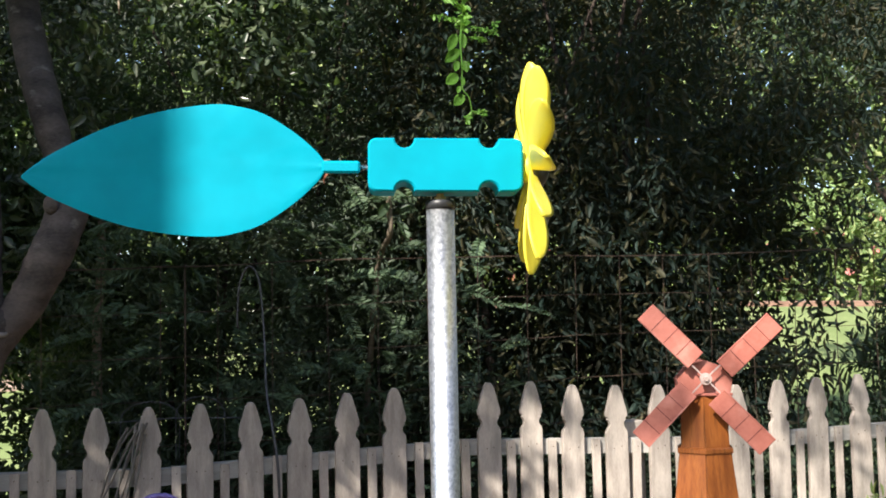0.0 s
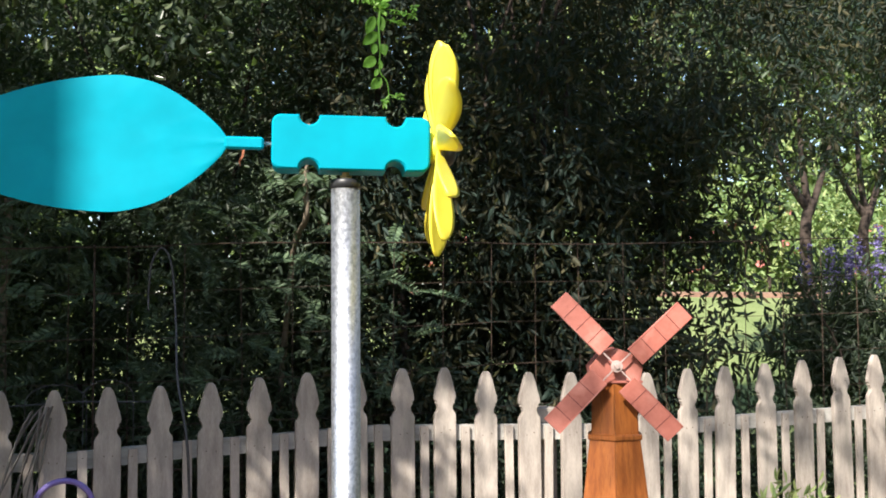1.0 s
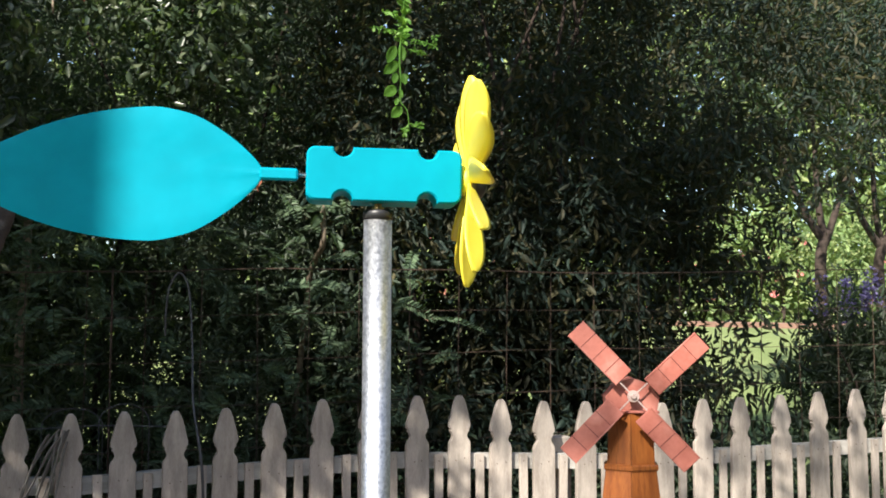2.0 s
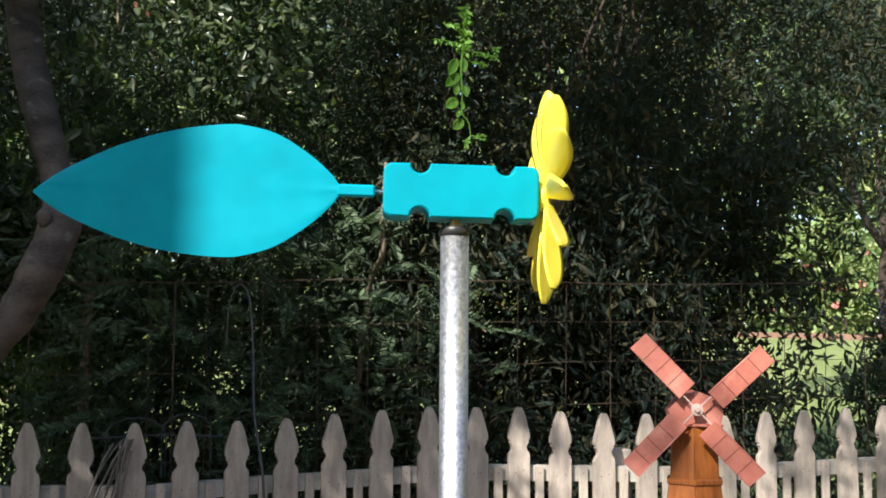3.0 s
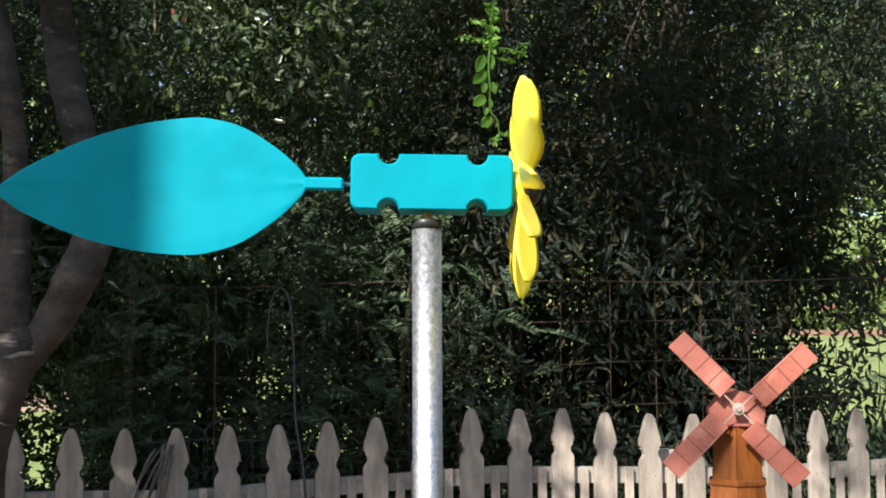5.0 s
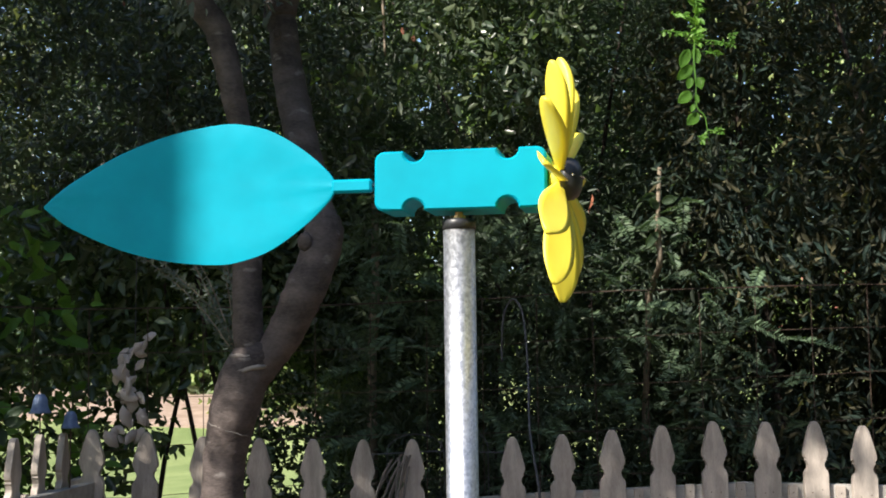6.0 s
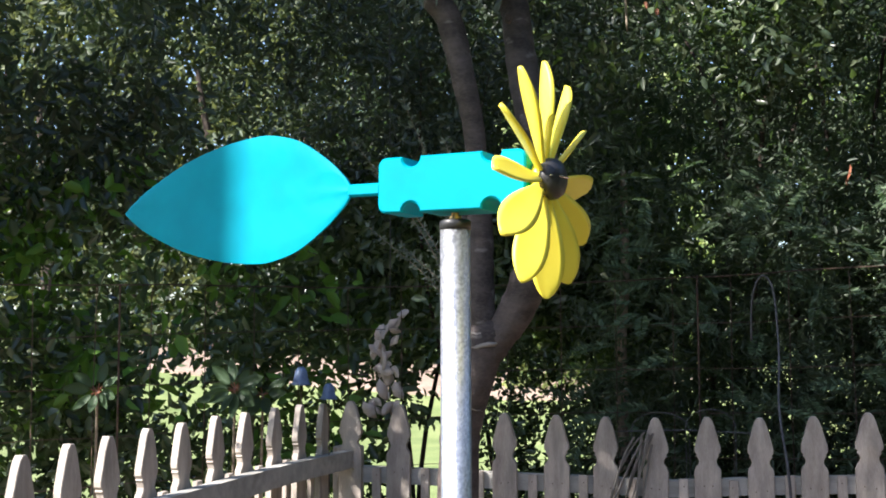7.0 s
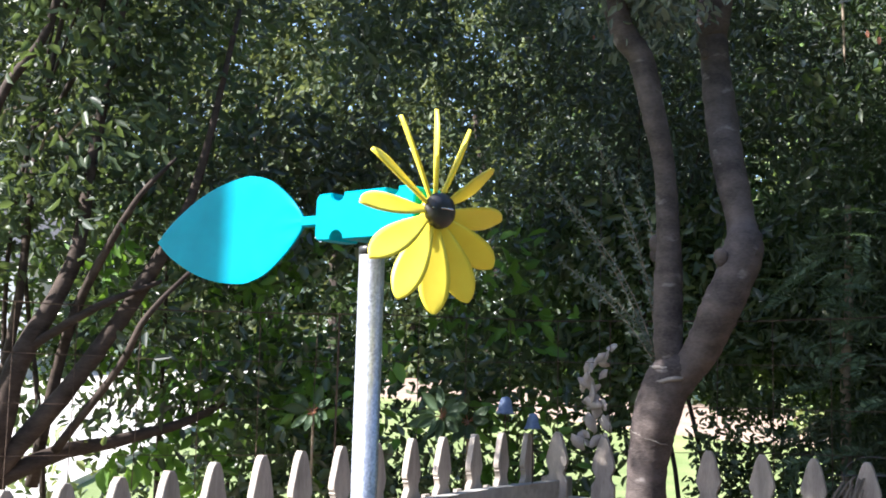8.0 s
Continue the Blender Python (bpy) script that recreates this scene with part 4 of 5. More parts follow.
    crown("foliage", b, 220, slab(3.3, 5.6, 2.0, 2.8, 2.1, 4.4, 1.0), 13, 0.18, 0.04, (0.06, 0.1), 0.35, M_LANCE, 0.3, (1.6, -0.2, 41))
    crown("foliage", b, 480, slab(1.9, 2.6, 0.4, 1.4, 0.85, 1.8, 1.0), 14, 0.15, 0.03, (0.03, 0.06), 0.3, M_LANCE, 0.5, (2.6, -0.2, 64))
    crown("foliage", b, 220, slab(2.72, 3.2, 0.4, 1.0, 1.5, 2.15, 1.0), 14, 0.15, 0.028, (0.03, 0.06), 0.3, M_LANCE, 0.5, (3.0, -0.15, 63))
    crown("foliage", b, 25, slab(2.7, 3.25, 0.4, 0.9, 0.9, 1.7, 1.0), 12, 0.15, 0.03, (0.045, 0.08), 0.27, M_LANCE, 0.55, (3.0, -0.1, 62))
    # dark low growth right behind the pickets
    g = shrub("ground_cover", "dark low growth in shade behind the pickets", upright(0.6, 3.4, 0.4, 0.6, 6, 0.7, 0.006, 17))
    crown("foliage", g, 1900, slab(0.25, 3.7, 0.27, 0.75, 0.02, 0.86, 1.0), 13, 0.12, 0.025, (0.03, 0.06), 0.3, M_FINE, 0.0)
    # small-leaved bush in the corner, open to the lawn
    c = shrub("hedge_shrub", "open small-leaved bush in the corner with lawn behind", upright(-0.5, 0.3, 0.6, 1.0, 4, 2.2, 0.01, 7))
    crown("foliage", c, 1500, slab(-1.1, 0.35, 0.4, 1.9, 1.25, 1.85, 1.1), 13, 0.15, 0.03, (0.03, 0.07), 0.42, M_BROAD, 0.1, (2.4, -0.2, 5))
    crown("foliage", c, 3000, slab(-1.1, 0.3, 0.4, 1.9, 1.8, 3.0, 1.1), 17, 0.15, 0.028, (0.02, 0.046), 0.4, M_DULL, 0.2, (2.4, -0.1, 5))
    crown("foliage", c, 720, slab(-0.1, 0.45, 0.35, 0.8, 0.3, 1.3, 1.0), 12, 0.11, 0.02, (0.02, 0.036), 0.55, M_BROAD, 0.0, (3.0, -0.1, 6))
    # broad-leaved hedge along the side
    d = shrub("hedge_shrub", "broad-leaved glossy hedge along the side fence", upright(-1.7, -1.1, -1.2, 0.0, 4, 2.4, 0.01, 8))
    line = ((-1.85, -1.35), (-1.65, -1.15), (-1.45, -0.85), (-1.1, -0.35), (-0.75, 0.15))
    crown("foliage", d, 720, along(tuple((x, y) for x, y in reversed(line)), 0.9, 1.12, 1.75), 12, 0.15, 0.035, (0.028, 0.06), 0.5, M_BROAD, 0.15, (3.0, 0.02, 9))
    crown("foliage", d, 900, along(tuple((x, y) for x, y in reversed(line)), 0.9, 1.7, 2.6), 18, 0.15, 0.03, (0.03, 0.06), 0.42, M_DULL, 0.2, (2.6, -0.12, 9))
    crown("foliage", d, 1700, along(((-0.3, 0.5), (-0.75, 0.15), (-1.22, -0.52)), 0.7, 0.3, 1.3), 12, 0.14, 0.035, (0.03, 0.062), 0.5, M_BROAD, 0.15, (3.2, -0.04, 10))
    # brighter lime and vine leaves stand in for sunlit ones in this hedge
    crown("foliage", d, 120, along(tuple((x, y) for x, y in reversed(line[:3])), 0.5, 0.3, 1.05), 12, 0.12, 0.03, (0.03, 0.05), 0.5, M_LIME, 0.1, (2.4, 0.0, 12))
    crown("foliage", d, 170, along(((-0.45, 0.3), (-0.78, 0.1), (-1.4, -0.8)), 0.25, 0.75, 1.75), 9, 0.14, 0.035, (0.045, 0.08), 0.5, M_VINE, 0.2, (2.6, 0.0, 61))
    # dark tree with many stems beyond the mesh
    e = thing("tree", "dark many-stemmed tree leaning over the side mesh", "tree")
    for i, s in enumerate((
        [(-1.75, -1.25, -0.1, 0.05), (-1.6, -1.2, 0.6, 0.045), (-1.5, -1.15, 0.95, 0.038), (-1.45, -1.12, 1.22, 0.03), (-1.4, -1.0, 1.5, 0.022), (-1.45, -0.9, 1.85, 0.016), (-1.4, -0.85, 2.4, 0.01)],
        [(-1.55, -1.18, 0.85, 0.03), (-1.35, -1.0, 1.2, 0.024), (-1.25, -0.85, 1.5, 0.02), (-1.2, -0.75, 1.75, 0.013), (-1.2, -0.6, 2.3, 0.007)],
        [(-1.52, -1.16, 0.9, 0.026), (-1.42, -1.0, 0.99, 0.022), (-1.36, -0.85, 1.02, 0.018), (-1.3, -0.6, 1.08, 0.013), (-1.25, -0.4, 1.18, 0.007)],
        [(-1.48, -1.14, 1.05, 0.025), (-1.55, -1.25, 1.5, 0.02), (-1.5, -1.2, 1.9, 0.014), (-1.42, -1.1, 2.2, 0.011), (-1.5, -1.1, 2.8, 0.006)],
        [(-1.45, -1.12, 1.25, 0.014), (-1.3, -1.0, 1.38, 0.011), (-1.22, -0.85, 1.46, 0.006)],
        [(-1.5, -1.0, 0.9, 0.018), (-1.45, -1.0, 1.14, 0.016), (-1.385, -1.0, 1.356, 0.014), (-1.277, -1.0, 1.535, 0.011), (-1.21, -0.96, 1.68, 0.008), (-1.19, -0.85, 1.8, 0.004)],
        [(-1.4, -1.02, 1.0, 0.012), (-1.21, -1.0, 1.223, 0.01), (-1.144, -0.98, 1.355, 0.008), (-1.1, -0.85, 1.5, 0.005)],
        [(-1.66, -1.02, 1.0, 0.016), (-1.62, -1.0, 1.293, 0.014), (-1.592, -1.0, 1.482, 0.012), (-1.62, -0.95, 1.9, 0.009), (-1.58, -0.9, 2.4, 0.006)],
        [(-1.42, -0.95, 1.5, 0.009), (-1.538, -0.85, 1.751, 0.008), (-1.607, -0.85, 1.836, 0.008), (-1.66, -0.85, 1.957, 0.0085), (-1.64, -0.85, 2.026, 0.009), (-1.548, -0.85, 2.158, 0.01), (-1.506, -0.85, 2.295, 0.009), (-1.5, -0.82, 2.7, 0.005)],
    )):
        part("stem", limb(s, 6, 10, 0.08, i + 20), M_BARK2, e, "", True)
    for i, (p, q) in enumerate((((-1.67, 1.993), (-1.619, 2.056)), ((-1.7, 1.908), (-1.554, 1.938)), ((-1.497, 1.808), (-1.449, 1.869)), ((-1.4, 1.836), (-1.293, 1.888)), ((-1.62, 1.88), (-1.56, 2.0)))):
        mx, mz = (p[0] + q[0]) / 2, (p[1] + q[1]) / 2 + 0.008
        part("twig", limb([(p[0], -1.05, p[1], 0.004), (mx, -1.056, mz, 0.0034), (q[0], -1.05, q[1], 0.002)], 5, 6, 0.08, i + 50), M_STEM, e, "pale dry twig")
    crown("crown", e, 80, slab(-2.0, -1.15, -1.0, -0.3, 0.6, 1.35, 1.0), 12, 0.15, 0.03, (0.03, 0.055), 0.45, M_DULL, 0.3, (2.4, -0.05, 66))
    crown("crown", e, 150, slab(-2.0, -1.35, -1.15, -0.3, 1.15, 2.5, 1.0), 13, 0.15, 0.03, (0.025, 0.05), 0.45, M_DULL, 0.3, (2.4, -0.1, 65))
    # three high crowns out of view, added to shade the pickets and hedge
    crown("crown", e, 2700, ball(-1.65, -1.9, 3.45, 1.0, 0.48, 0.55, 0.6), 14, 0.16, 0.03, (0.035, 0.065), 0.45, M_CANOPY, 0.3, (3.4, 0.02, 14))
    crown("crown", e, 3100, ball(-1.75, -0.5, 3.45, 1.0, 0.85, 0.5, 0.6), 14, 0.16, 0.03, (0.035, 0.065), 0.45, M_CANOPY, 0.3, (2.2, -0.3, 19))
    crown("crown", e, 420, ball(-0.62, -1.85, 3.2, 0.55, 0.4, 0.5, 0.6), 12, 0.15, 0.03, (0.035, 0.06), 0.45, M_CANOPY, 0.3, (5.0, 0.1, 16))
    crown("crown", e, 330, slab(-1.9, -1.25, -1.2, -0.4, 1.45, 2.5, 1.0), 12, 0.15, 0.03, (0.03, 0.06), 0.45, M_CANOPY, 0.3, (2.0, -0.08, 15))


def build_right_garden():
    # low dark bush with violet spikes near the mesh
    b = shrub("flower_bush", "dark narrow-leaved bush with violet flower spikes", upright(3.65, 4.1, 0.8, 1.1, 5, 1.4, 0.008, 31))
    crown("foliage", b, 1000, ball(3.98, 0.95, 1.02, 0.44, 0.35, 0.5, 0.6), 14, 0.14, 0.015, (0.035, 0.07), 0.2, M_FINE, -0.2, (3.0, -0.2, 21))
    rr = random.Random(4)
    for i in range(18):
        x, y, z = rr.uniform(3.6, 4.35), rr.uniform(0.7, 1.05), rr.uniform(1.3, 1.5)
        crown("flower_spike", b, 10, slab(x, x + 0.02, y, y + 0.02, z, z + 0.16), 8, 0.02, 0.008, (0.012, 0.02), 0.6, M_VIOLET, 0.0, None, "violet flower spike")
    # slender tree on the bank
    for bx, by, sd in ((6.1, 4.0, 1), (7.0, 4.4, 2)):
        t = thing("tree", "slender garden tree with bare forking stems on the lawn", "tree")
        g = rise(bx, by)
        part("trunk", limb([(bx, by, g - 0.1, 0.06), (bx + 0.02, by, g + 0.8, 0.05), (bx - 0.02, by, 1.85, 0.045), (bx + 0.05, by, 2.1, 0.04)], 5, 10, 0.06, sd), M_BARK2, t, "", True)
        for i, (dx, dz) in enumerate(((-0.35, 0.9), (0.02, 1.0), (0.4, 0.8))):
            part("limb", limb([(bx + 0.03, by, 2.0, 0.032), (bx + dx * 0.45, by + 0.05, 2.0 + dz * 0.35, 0.026), (bx + dx, by + 0.1, 2.0 + dz, 0.012)], 5, 8, 0.08, i), M_BARK2, t, "", True)
        crown("crown", t, 900, ball(bx, by + 0.2, 3.75, 1.4, 0.9, 0.95, 0.6), 12, 0.2, 0.04, (0.05, 0.1), 0.4, M_CANOPY, 0.2, (1.3, 0.0, sd + 30))
    # sunlit shrubs behind the lawn
    rr = random.Random(9)
    for i in range(9):
        x, y = 4.0 + i * 1.5 + rr.uniform(-0.3, 0.3), 11.6 + rr.uniform(-0.6, 0.6)
        z = rise(x, y)
        t = thing("shrub", "sunlit lime green shrub with scattered red flowers", "shrub", "shrubs behind the lawn")
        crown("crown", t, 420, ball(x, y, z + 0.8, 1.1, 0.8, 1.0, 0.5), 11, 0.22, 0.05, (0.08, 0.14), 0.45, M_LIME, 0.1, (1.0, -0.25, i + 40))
        part("stem", limb([(x, y, z - 0.1, 0.05), (x + 0.05, y, z + 0.5, 0.03), (x - 0.05, y, z + 1.0, 0.01)], 4, 7, 0.1, i), M_BARK2, t)
        crown("flowers", t, 9, ball(x, y - 0.5, z + 0.8, 1.0, 0.4, 0.8, 0.4), 6, 0.04, 0.03, (0.05, 0.08), 0.8, M_RED, 0.0, None, "scattered red flowers")


def build_woods():
    w = tagged(new("woodland"), "tall mixed trees behind the hedge, with unseen rows added to cut sky light", "trees", kind="stuff")
    # last two rows stand out of view, added to hold back low sky light
    for i, (x0, x1, y0, y1, z1, n) in enumerate(((-28, -3, 18, 22, 13, 11500), (-3, 24, 15, 18, 12, 9500), (-34, -28, -4, 20, 9, 3600), (24, 29, -4, 18, 8, 2200), (5.3, 6.6, -7.0, 0.4, 4.6, 2600), (-14, 16, -15, -12, 7, 4200))):
        # the second strip takes the brighter sunlit leaf tone
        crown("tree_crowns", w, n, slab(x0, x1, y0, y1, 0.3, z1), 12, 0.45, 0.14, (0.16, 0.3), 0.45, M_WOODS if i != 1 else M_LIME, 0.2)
    for i in range(22):
        rr = random.Random(i)
        x, y = rr.uniform(-24, 20), rr.uniform(18, 21)
        h = rise(x, y)
        part("trunk", limb([(x, y, h - 0.2, 0.16), (x + rr.uniform(-0.3, 0.3), y, h + 2.5, 0.12), (x + rr.uniform(-0.6, 0.6), y, h + 6, 0.05)], 4, 8, 0.08, i), M_BARK2, w)


def build_shade_tree():
    """An unseen leaning tree, added on the sunny side so that its stem and twigs shade the spinner and dapple the
    fence.
    """
    t = thing("tree", "unseen slender tree added in the yard to shade the spinner and fence", "tree")
    part("trunk", limb([(-1.118, -3.93, -0.1, 0.07), (-1.103, -3.93, 1.2, 0.06), (-1.116, -3.93, 2.4, 0.056), (-1.121, -3.94, 3.1, 0.052), (-1.36, -4.18, 3.7, 0.042), (-1.9, -4.72, 4.7, 0.03), (-2.35, -5.15, 6.2, 0.018)], 6, 12, 0.04, 4), M_BARK, t, "", True)
    for i, (dx, dy, z0, z1) in enumerate(((0.7, 0.3, 4.9, 5.8), (-0.6, 0.4, 5.1, 6.0), (0.2, -0.7, 5.3, 6.2), (0.5, -0.4, 5.7, 6.6))):
        bx, by = -1.9 - (z0 - 4.7) * 0.3, -4.72 - (z0 - 4.7) * 0.29
        part("limb", limb([(bx, by, z0, 0.018), (bx + dx * 0.5, by + dy * 0.5, (z0 + z1) / 2, 0.012), (bx + dx, by + dy, z1, 0.004)], 4, 7, 0.06, i), M_BARK, t, "", True)
    crown("crown", t, 1000, ball(-2.4, -5.2, 6.3, 1.2, 1.1, 0.8, 0.5), 12, 0.12, 0.025, (0.04, 0.07), 0.4, M_CANOPY, 0.3, (3.2, 0.16, 70))


def build_house():
    h = thing("house", "white rendered house with grey roof far behind the side hedge", "house", at=(-24.0, 15.0, rise(-24.0, 15.0)))
    turn = pose(0, 0, 0, 0, 0, 35)
    part("wall", box(7, 5, 2.7, 0.01, (0, 0, 1.35)), M_WALL, h, "", at=turn)
    roof = bmesh.new()
    pts = [(-3.8, -2.9, 2.7), (3.8, -2.9, 2.7), (3.8, 2.9, 2.7), (-3.8, 2.9, 2.7), (-3.8, 0, 4.3), (3.8, 0, 4.3)]
    v = [roof.verts.new(p) for p in pts]
    for f in ((0, 1, 5, 4), (2, 3, 4, 5), (0, 4, 3), (1, 2, 5), (3, 2, 1, 0)):
        roof.faces.new([v[k] for k in f])
    part("roof", roof, M_CABLE, h, at=turn)
    for x in (-2.0, 1.6):
        wdw = part("window", box(1.3, 0.08, 1.1, 0.01, (x, -2.52, 1.5)), M_WALL, h, at=turn)
        part("pane", box(1.14, 0.02, 0.94, 0.002, (x, -2.57, 1.5)), M_GLASS, wdw, at=turn)


build_hedges()
build_shade_tree()
build_house()
build_right_garden()
build_woods()


# ---- small things on and behind the fence ----
def build_vine():
    v = thing("hanging_vine", "bright green vine shoot hanging down in the sun", "vine")
    yv = -1.2
    main = ((1.016, 1.883, 0.0024), (1.016, 1.831, 0.0022), (1.012, 1.801, 0.002), (1.009, 1.765, 0.0019), (1.011, 1.722, 0.0017), (1.011, 1.679, 0.0014), (1.025, 1.659, 0.0011), (1.03, 1.616, 0.0006))
    part("shoot", limb([(x, yv, z, r) for x, z, r in main], 5, 6, 0.05, 1), M_VINE, v)
    rr = random.Random(8)
    pos, way, ln = [], [], []
    for i, arm in enumerate((((1.012, 1.811), (0.989, 1.812), (0.953, 1.814)), ((1.016, 1.798), (1.048, 1.796), (1.078, 1.786)), ((1.016, 1.834), (0.996, 1.844), (0.97, 1.844)), ((1.024, 1.779), (1.042, 1.776), (1.052, 1.771)), ((1.029, 1.636), (1.042, 1.633), (1.05, 1.631)), ((1.029, 1.636), (1.019, 1.624), (1.014, 1.616)), ((1.03, 1.791), (1.071, 1.793), (1.075, 1.807)))):
        sh = [(x, yv - 0.006 * k, z, 0.0013 - 0.0003 * k) for k, (x, z) in enumerate(arm)]
        part("shoot", limb(sh, 4, 5, 0.05, i), M_VINE, v)
        for q in smooth_path([p[:3] for p in sh], 5)[3:]:
            for k in range(2):
                pos.append(q)
                way.append((rr.uniform(-1, 1), rr.uniform(-0.8, 0.4), rr.uniform(-1.2, 0.3)))
                ln.append(rr.uniform(0.007, 0.014))
    for q in smooth_path([(x, yv, z) for x, z, _ in main], 6)[:14]:
        for k in range(4):
            pos.append(q)
            way.append((rr.uniform(-1, 1), rr.uniform(-0.8, 0.4), rr.uniform(-0.8, 0.4)))
            ln.append(rr.uniform(0.012, 0.022))
    ob = new("vine_leaves", leaf_mesh("vine_leaves", np.array(pos), np.array(way), np.array(ln), np.array(ln) * 0.55, M_VINE))
    ob.parent = v
    tagged(ob, kind="stuff")
    for i, (p, q) in enumerate((((1.001, 1.783), (0.983, 1.748)), ((1.011, 1.786), (1.016, 1.756)), ((1.007, 1.753), (0.977, 1.727)), ((1.016, 1.732), (1.017, 1.707)), ((1.003, 1.732), (0.994, 1.708)), ((1.011, 1.702), (1.011, 1.682)), ((1.003, 1.705), (0.976, 1.684)), ((1.014, 1.666), (0.99, 1.644)), ((1.006, 1.684), (0.999, 1.667)), ((1.022, 1.732), (1.027, 1.722)))):
        long = math.dist(p, q)
        part("leaf", oval_leaf((p[0], yv, p[1]), (q[0], yv - rr.uniform(0, 0.012), q[1]), long * rr.uniform(0.25, 0.31), long * 0.12, i), M_VINE, v, "", True)


def build_bells():
    for x, y, z, s in ((-0.472, -0.219, 1.146, 1.05), (-0.413, -0.157, 1.102, 0.95)):
        b = thing("bell_ornament", "blue glazed bell flower ornament on a thin stake", "garden ornament", "bell ornaments", at=(x, y, z))
        prof = [(0.024, 0.004), (0.022, 0.010), (0.012, 0.016), (-0.004, 0.018), (-0.016, 0.0215), (-0.022, 0.026)]
        bm = bmesh.new()
        rings = []
        for inset in (0.0, 0.0015):
            for zz, r in (prof if not inset else prof[::-1]):
                rings.append([bm.verts.new((s * (r - inset) * math.cos(a) * (1 + 0.08 * math.cos(5 * a) * (zz < 0)), s * (r - inset) * math.sin(a) * (1 + 0.08 * math.cos(5 * a) * (zz < 0)), s * (zz - inset))) for a in (2 * math.pi * k / 20 for k in range(20))])
        for p, q in zip(rings, rings[1:]):
            for k in range(20):
                bm.faces.new((p[k], p[(k + 1) % 20], q[(k + 1) % 20], q[k]))
        bm.faces.new(rings[0])
        bm.faces.new(rings[-1])
        part("bell", bm, M_BLUE, b, "", True)
        part("stake", tube([(0, 0, -z - 0.05), (0.004, 0, -0.5), (0, 0, 0.02)], 0.002, 6), M_WIRE, b)


def build_shells():
    s = thing("shell_string", "string of pale pink sea shells hung behind the corner", "shell garland")
    part("cord", tube([(-0.327, 0.14, 2.35), (-0.325, 0.14, 1.6), (-0.325, 0.14, 1.0)], 0.0012, 5), M_CABLE, s)
    rr = random.Random(5)
    bm = bmesh.new()
    n, rad = 9, []
    fan = [(0, 0)] + [(math.sin(radians(-62 + k * 124 / n)) * (1 + 0.06 * (k % 2)), math.cos(radians(-62 + k * 124 / n)) * (1 + 0.06 * (k % 2))) for k in range(n + 1)]
    rows = []
    for side in (1, -1):
        rows.append([bm.verts.new((x, side * 0.04 + 0.32 * (1 - x * x - (z - 0.5) ** 2) * (0.8 if side > 0 else 0.7) + 0.03 * (i % 2), z)) for i, (x, z) in enumerate(fan)])
    for r in rows:
        for k in range(1, n + 1):
            bm.faces.new((r[0], r[k], r[k + 1]))
    for k in range(n + 1):
        a, b = k + 1 if k < n + 1 else 0, k + 2 if k < n else 0
        bm.faces.new((rows[0][a], rows[0][b], rows[1][b], rows[1][a]))
    bm.faces.new((rows[0][0], rows[0][1], rows[1][1], rows[1][0]))
    shell = finish(bm, "shell", M_SHELL, True)
    z = 1.31
    while z > 1.0:
        for k in range(3):
            sc = rr.uniform(0.02, 0.038)
            m = pose(-0.325 + rr.uniform(-0.045, 0.045), 0.13 + rr.uniform(-0.012, 0.008), z + rr.uniform(-0.006, 0.006), rr.uniform(-30, 30), rr.uniform(-170, 170), rr.uniform(-50, 50))
            part("shell", shell, None, s, at=m @ Matrix.Diagonal((sc, sc, sc, 1)))
        z -= 0.026


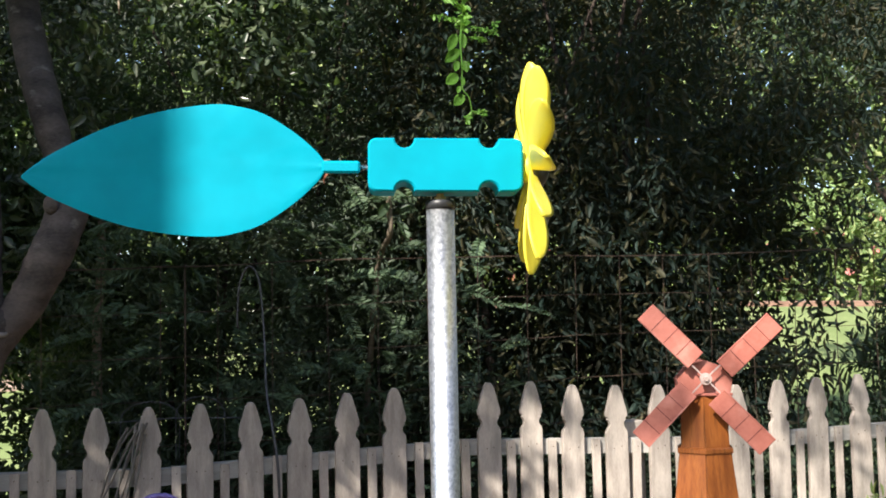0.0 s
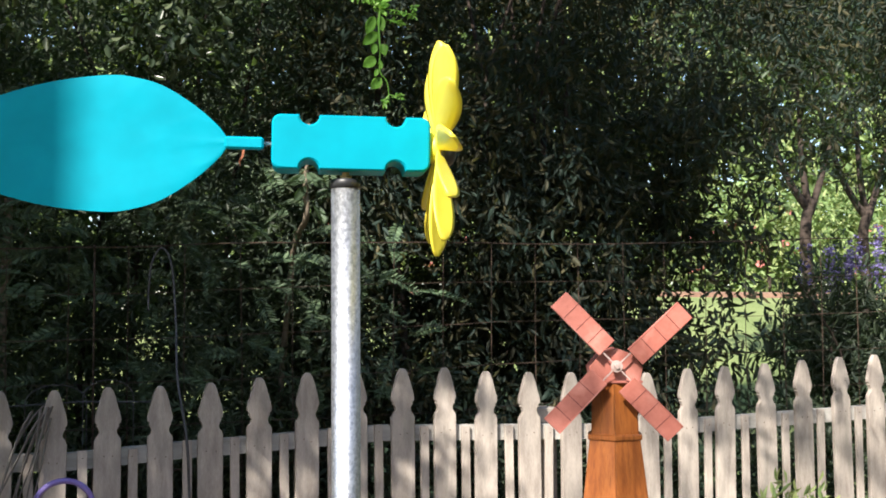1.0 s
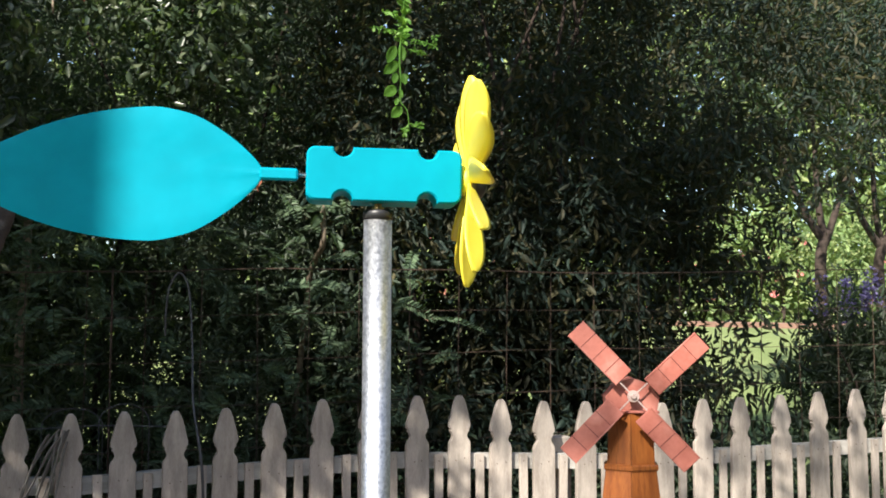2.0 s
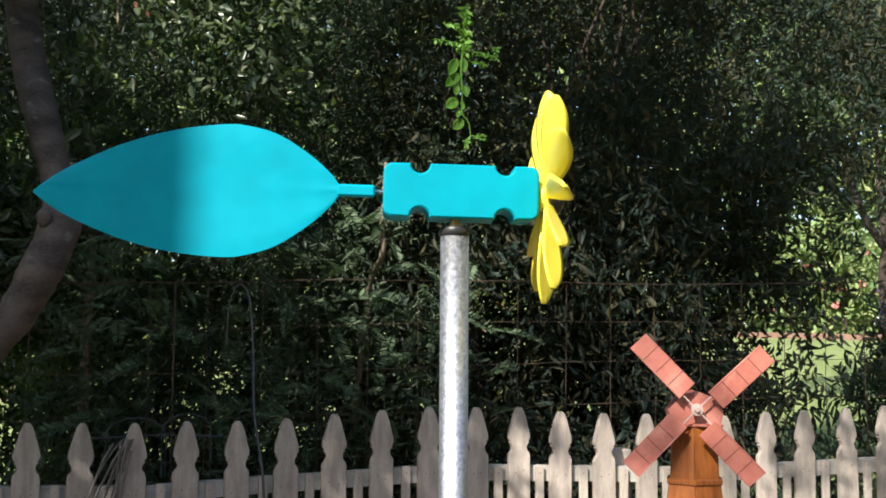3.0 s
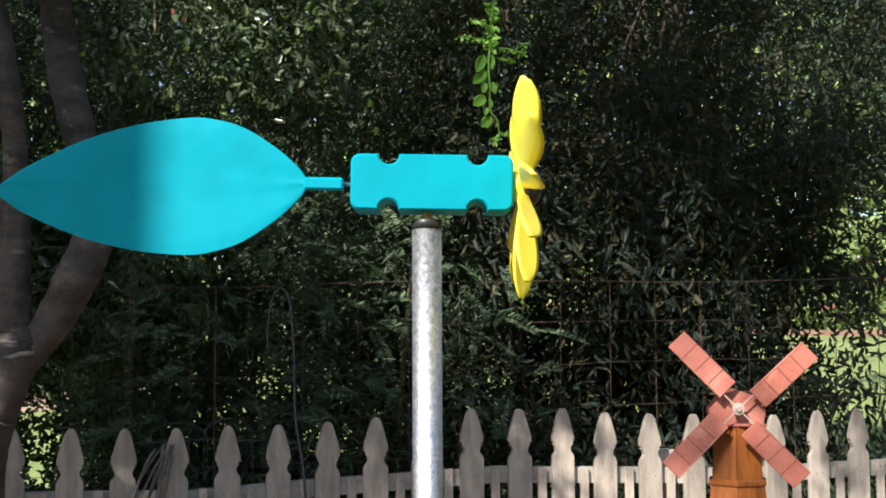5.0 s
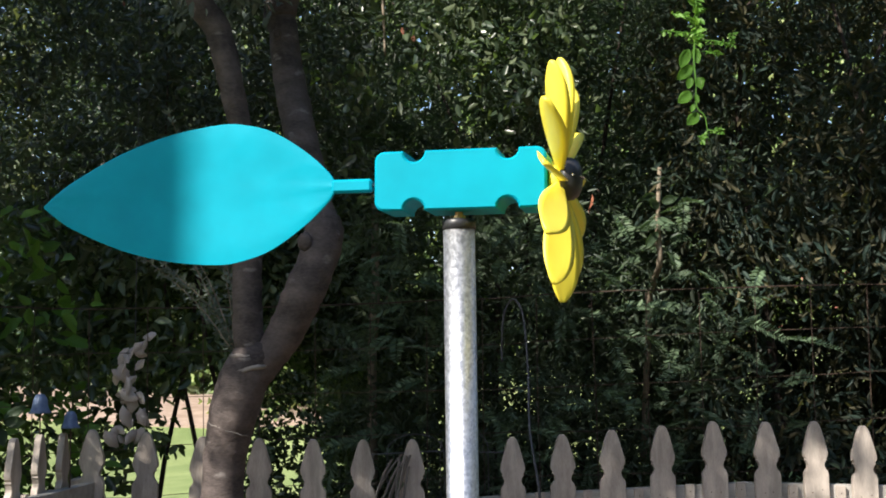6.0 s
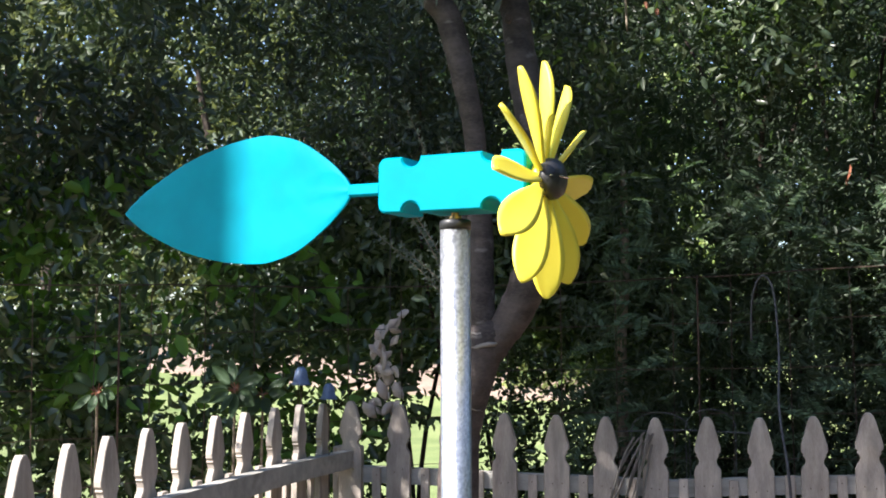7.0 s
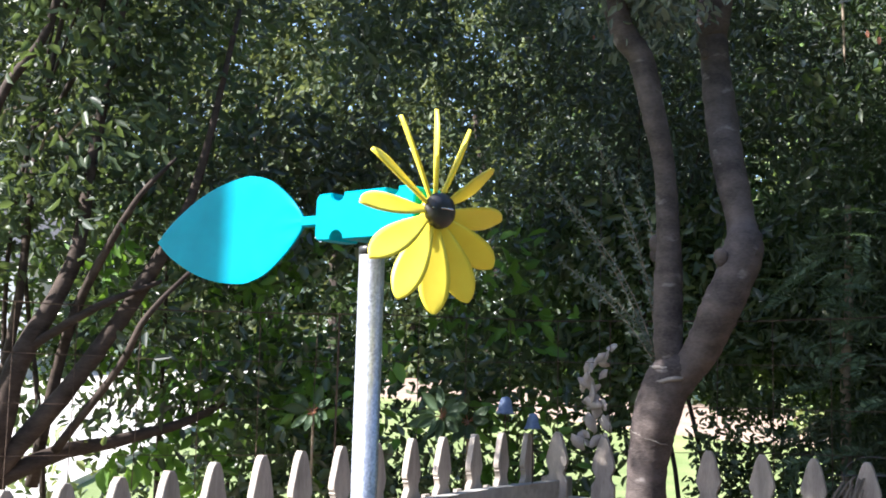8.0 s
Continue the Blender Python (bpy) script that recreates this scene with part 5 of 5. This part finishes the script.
def build_wire_bits():
    h = thing("wire_edging", "low looped wire garden edging behind the pickets", "garden edging")
    for x0, x1, zt in ((0.405, 0.565, 1.04), (0.555, 0.69, 1.05)):
        pts = []
        for k in range(15):
            a = math.pi * k / 14
            pts.append(((x0 + x1) / 2 - (x1 - x0) / 2 * math.cos(a), 0.085 + 0.004 * math.sin(3 * a), zt - 0.05 + 0.05 * math.sin(a)))
        pts = [(x0, 0.085, 0.0)] + pts + [(x1, 0.085, 0.0)]
        part("hoop", tube(pts, 0.0013, 6), M_CABLE, h)
    part("wire", tube([(0.36, 0.085, 0.985), (0.55, 0.085, 0.992), (0.75, 0.085, 0.985)], 0.0016, 5), M_CABLE, h)
    c = thing("cable", "grey cable looped over the mesh and hanging down", "cable")
    part("cord", limb([(0.74, 0.19, 1.24, 0.003), (0.74, 0.188, 1.3, 0.003), (0.748, 0.185, 1.38, 0.003), (0.775, 0.183, 1.425, 0.003), (0.803, 0.175, 1.376, 0.0032), (0.812, 0.14, 1.21, 0.0034), (0.806, 0.05, 1.05, 0.0036), (0.822, -0.013, 0.9, 0.0042), (0.83, -0.02, 0.76, 0.0042), (0.84, -0.02, 0.4, 0.0042), (0.86, -0.05, 0.01, 0.0042)], 7, 8, 0.0, 1), M_CABLE, c, "", True)
    f = thing("dry_frond", "dry grey palm frond hanging over the pickets", "dead leaf")
    rr = random.Random(2)
    for k in range(9):
        x0, x1 = 0.45 + rr.uniform(-0.02, 0.02), 0.345 + rr.uniform(-0.03, 0.07)
        z0, z1 = 0.985 + rr.uniform(-0.03, 0.02), 0.74 + rr.uniform(-0.06, 0.06)
        y = -0.018 - k * 0.0025
        bm = bmesh.new()
        rows = []
        for j in range(8):
            u = j / 7
            w = 0.003 * (1 - u) ** 0.6 + 0.0008
            x, z = x0 + (x1 - x0) * u ** 0.8 + 0.01 * math.sin(u * 3 + k), z0 + (z1 - z0) * u
            rows.append([bm.verts.new(p) for p in ((x - w, y, z), (x, y - 0.003, z + 0.002), (x + w, y, z), (x, y + 0.0008, z - 0.001))])
        for p, q in zip(rows, rows[1:]):
            for i in range(4):
                bm.faces.new((p[i], p[(i + 1) % 4], q[(i + 1) % 4], q[i]))
        bm.faces.new(rows[0])
        bm.faces.new(rows[-1][::-1])
        part("leaflet", bm, M_FROND, f)
    r = thing("hoop_ornament", "purple plastic ring on a stake before the pickets", "garden ornament", at=(0.5, -0.1, 0.735))
    part("ring", tube([(0.072 * math.cos(a), 0, 0.068 * math.sin(a)) for a in (2 * math.pi * k / 32 for k in range(33))], 0.0075, 8), M_PURPLE, r, "", True)
    part("stake", tube([(0, 0.0, -0.74), (0, 0, -0.06)], 0.004, 6), M_WIRE, r)


def build_small_plants():
    w = thing("weed_tuft", "sunny yellow-green weeds at the foot of the fence", "weeds")
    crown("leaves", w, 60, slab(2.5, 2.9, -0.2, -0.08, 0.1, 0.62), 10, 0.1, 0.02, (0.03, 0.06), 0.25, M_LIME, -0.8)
    rr = random.Random(21)
    for x, y, z, n, sz, mat, label in ((-0.62, -0.327, 1.115, 11, 0.078, M_SPRAY, "leaf rosette with reddish young stalks beside the side fence"), (-0.55, -0.3, 1.1, 7, 0.07, M_SPRAY, "broad green leaf rosette growing beside the side fence"), (-0.86, -0.62, 1.12, 8, 0.065, M_SPRAY, "broad green leaf rosette growing beside the side fence")):
        t = thing("shrub", label, "shrub", "leaf rosettes by the side fence")
        part("stem", limb([(x - 0.04, y + 0.06, 0.0, 0.007), (x - 0.02, y + 0.03, z * 0.6, 0.005), (x, y, z, 0.003)], 4, 7, 0.1, 3), M_STEM, t)
        for k in range(n):
            a = 2 * math.pi * k / n + rr.uniform(-0.2, 0.2)
            rise_z = rr.uniform(-0.25, 0.55)
            d = Vector((math.cos(a), -0.35 + 0.5 * math.sin(a), 0.75 * math.sin(a) + 0.3 * rise_z)).normalized()
            p = Vector((x, y, z)) + d * 0.018
            stalk = part("stalk", tube([(x, y, z - 0.004), tuple(p)], 0.0012, 5), M_RUST, t, "reddish leaf stalk")
            long = sz * rr.uniform(0.7, 1.1)
            part("leaf", oval_leaf(tuple(p), tuple(p + d * long + Vector((0, 0, -0.01))), long * rr.uniform(0.19, 0.26), long * 0.1, k), mat, stalk, "", True)
    r = thing("dead_leaf", "single rust red dead leaf caught in the hedge", "leaf")
    ob = new("blade", leaf_mesh("blade", np.array([(1.03, 0.27, 1.75), (1.027, 0.27, 1.725)]), np.array([(-0.1, -0.2, -1.0), (-0.3, -0.1, -1.0)]), np.array([0.05, 0.04]), np.array([0.016, 0.014]), M_RUST))
    ob.parent = r
    for x, y, z, sz in ((0.45, 0.3, 2.275, 0.026), (0.483, 0.29, 2.248, 0.03), (-0.421, 0.3, 2.371, 0.022)):
        r = thing("dead_leaf", "small rust red leaf hanging among green foliage", "leaf", "red leaves in the hedge")
        part("blade", oval_leaf((x, y, z + sz / 2), (x + 0.006, y - 0.01, z - sz / 2), sz * 0.22, 0.003, 3), M_RUST, r, "", True)


build_vine()
build_bells()
build_shells()
build_wire_bits()
build_small_plants()
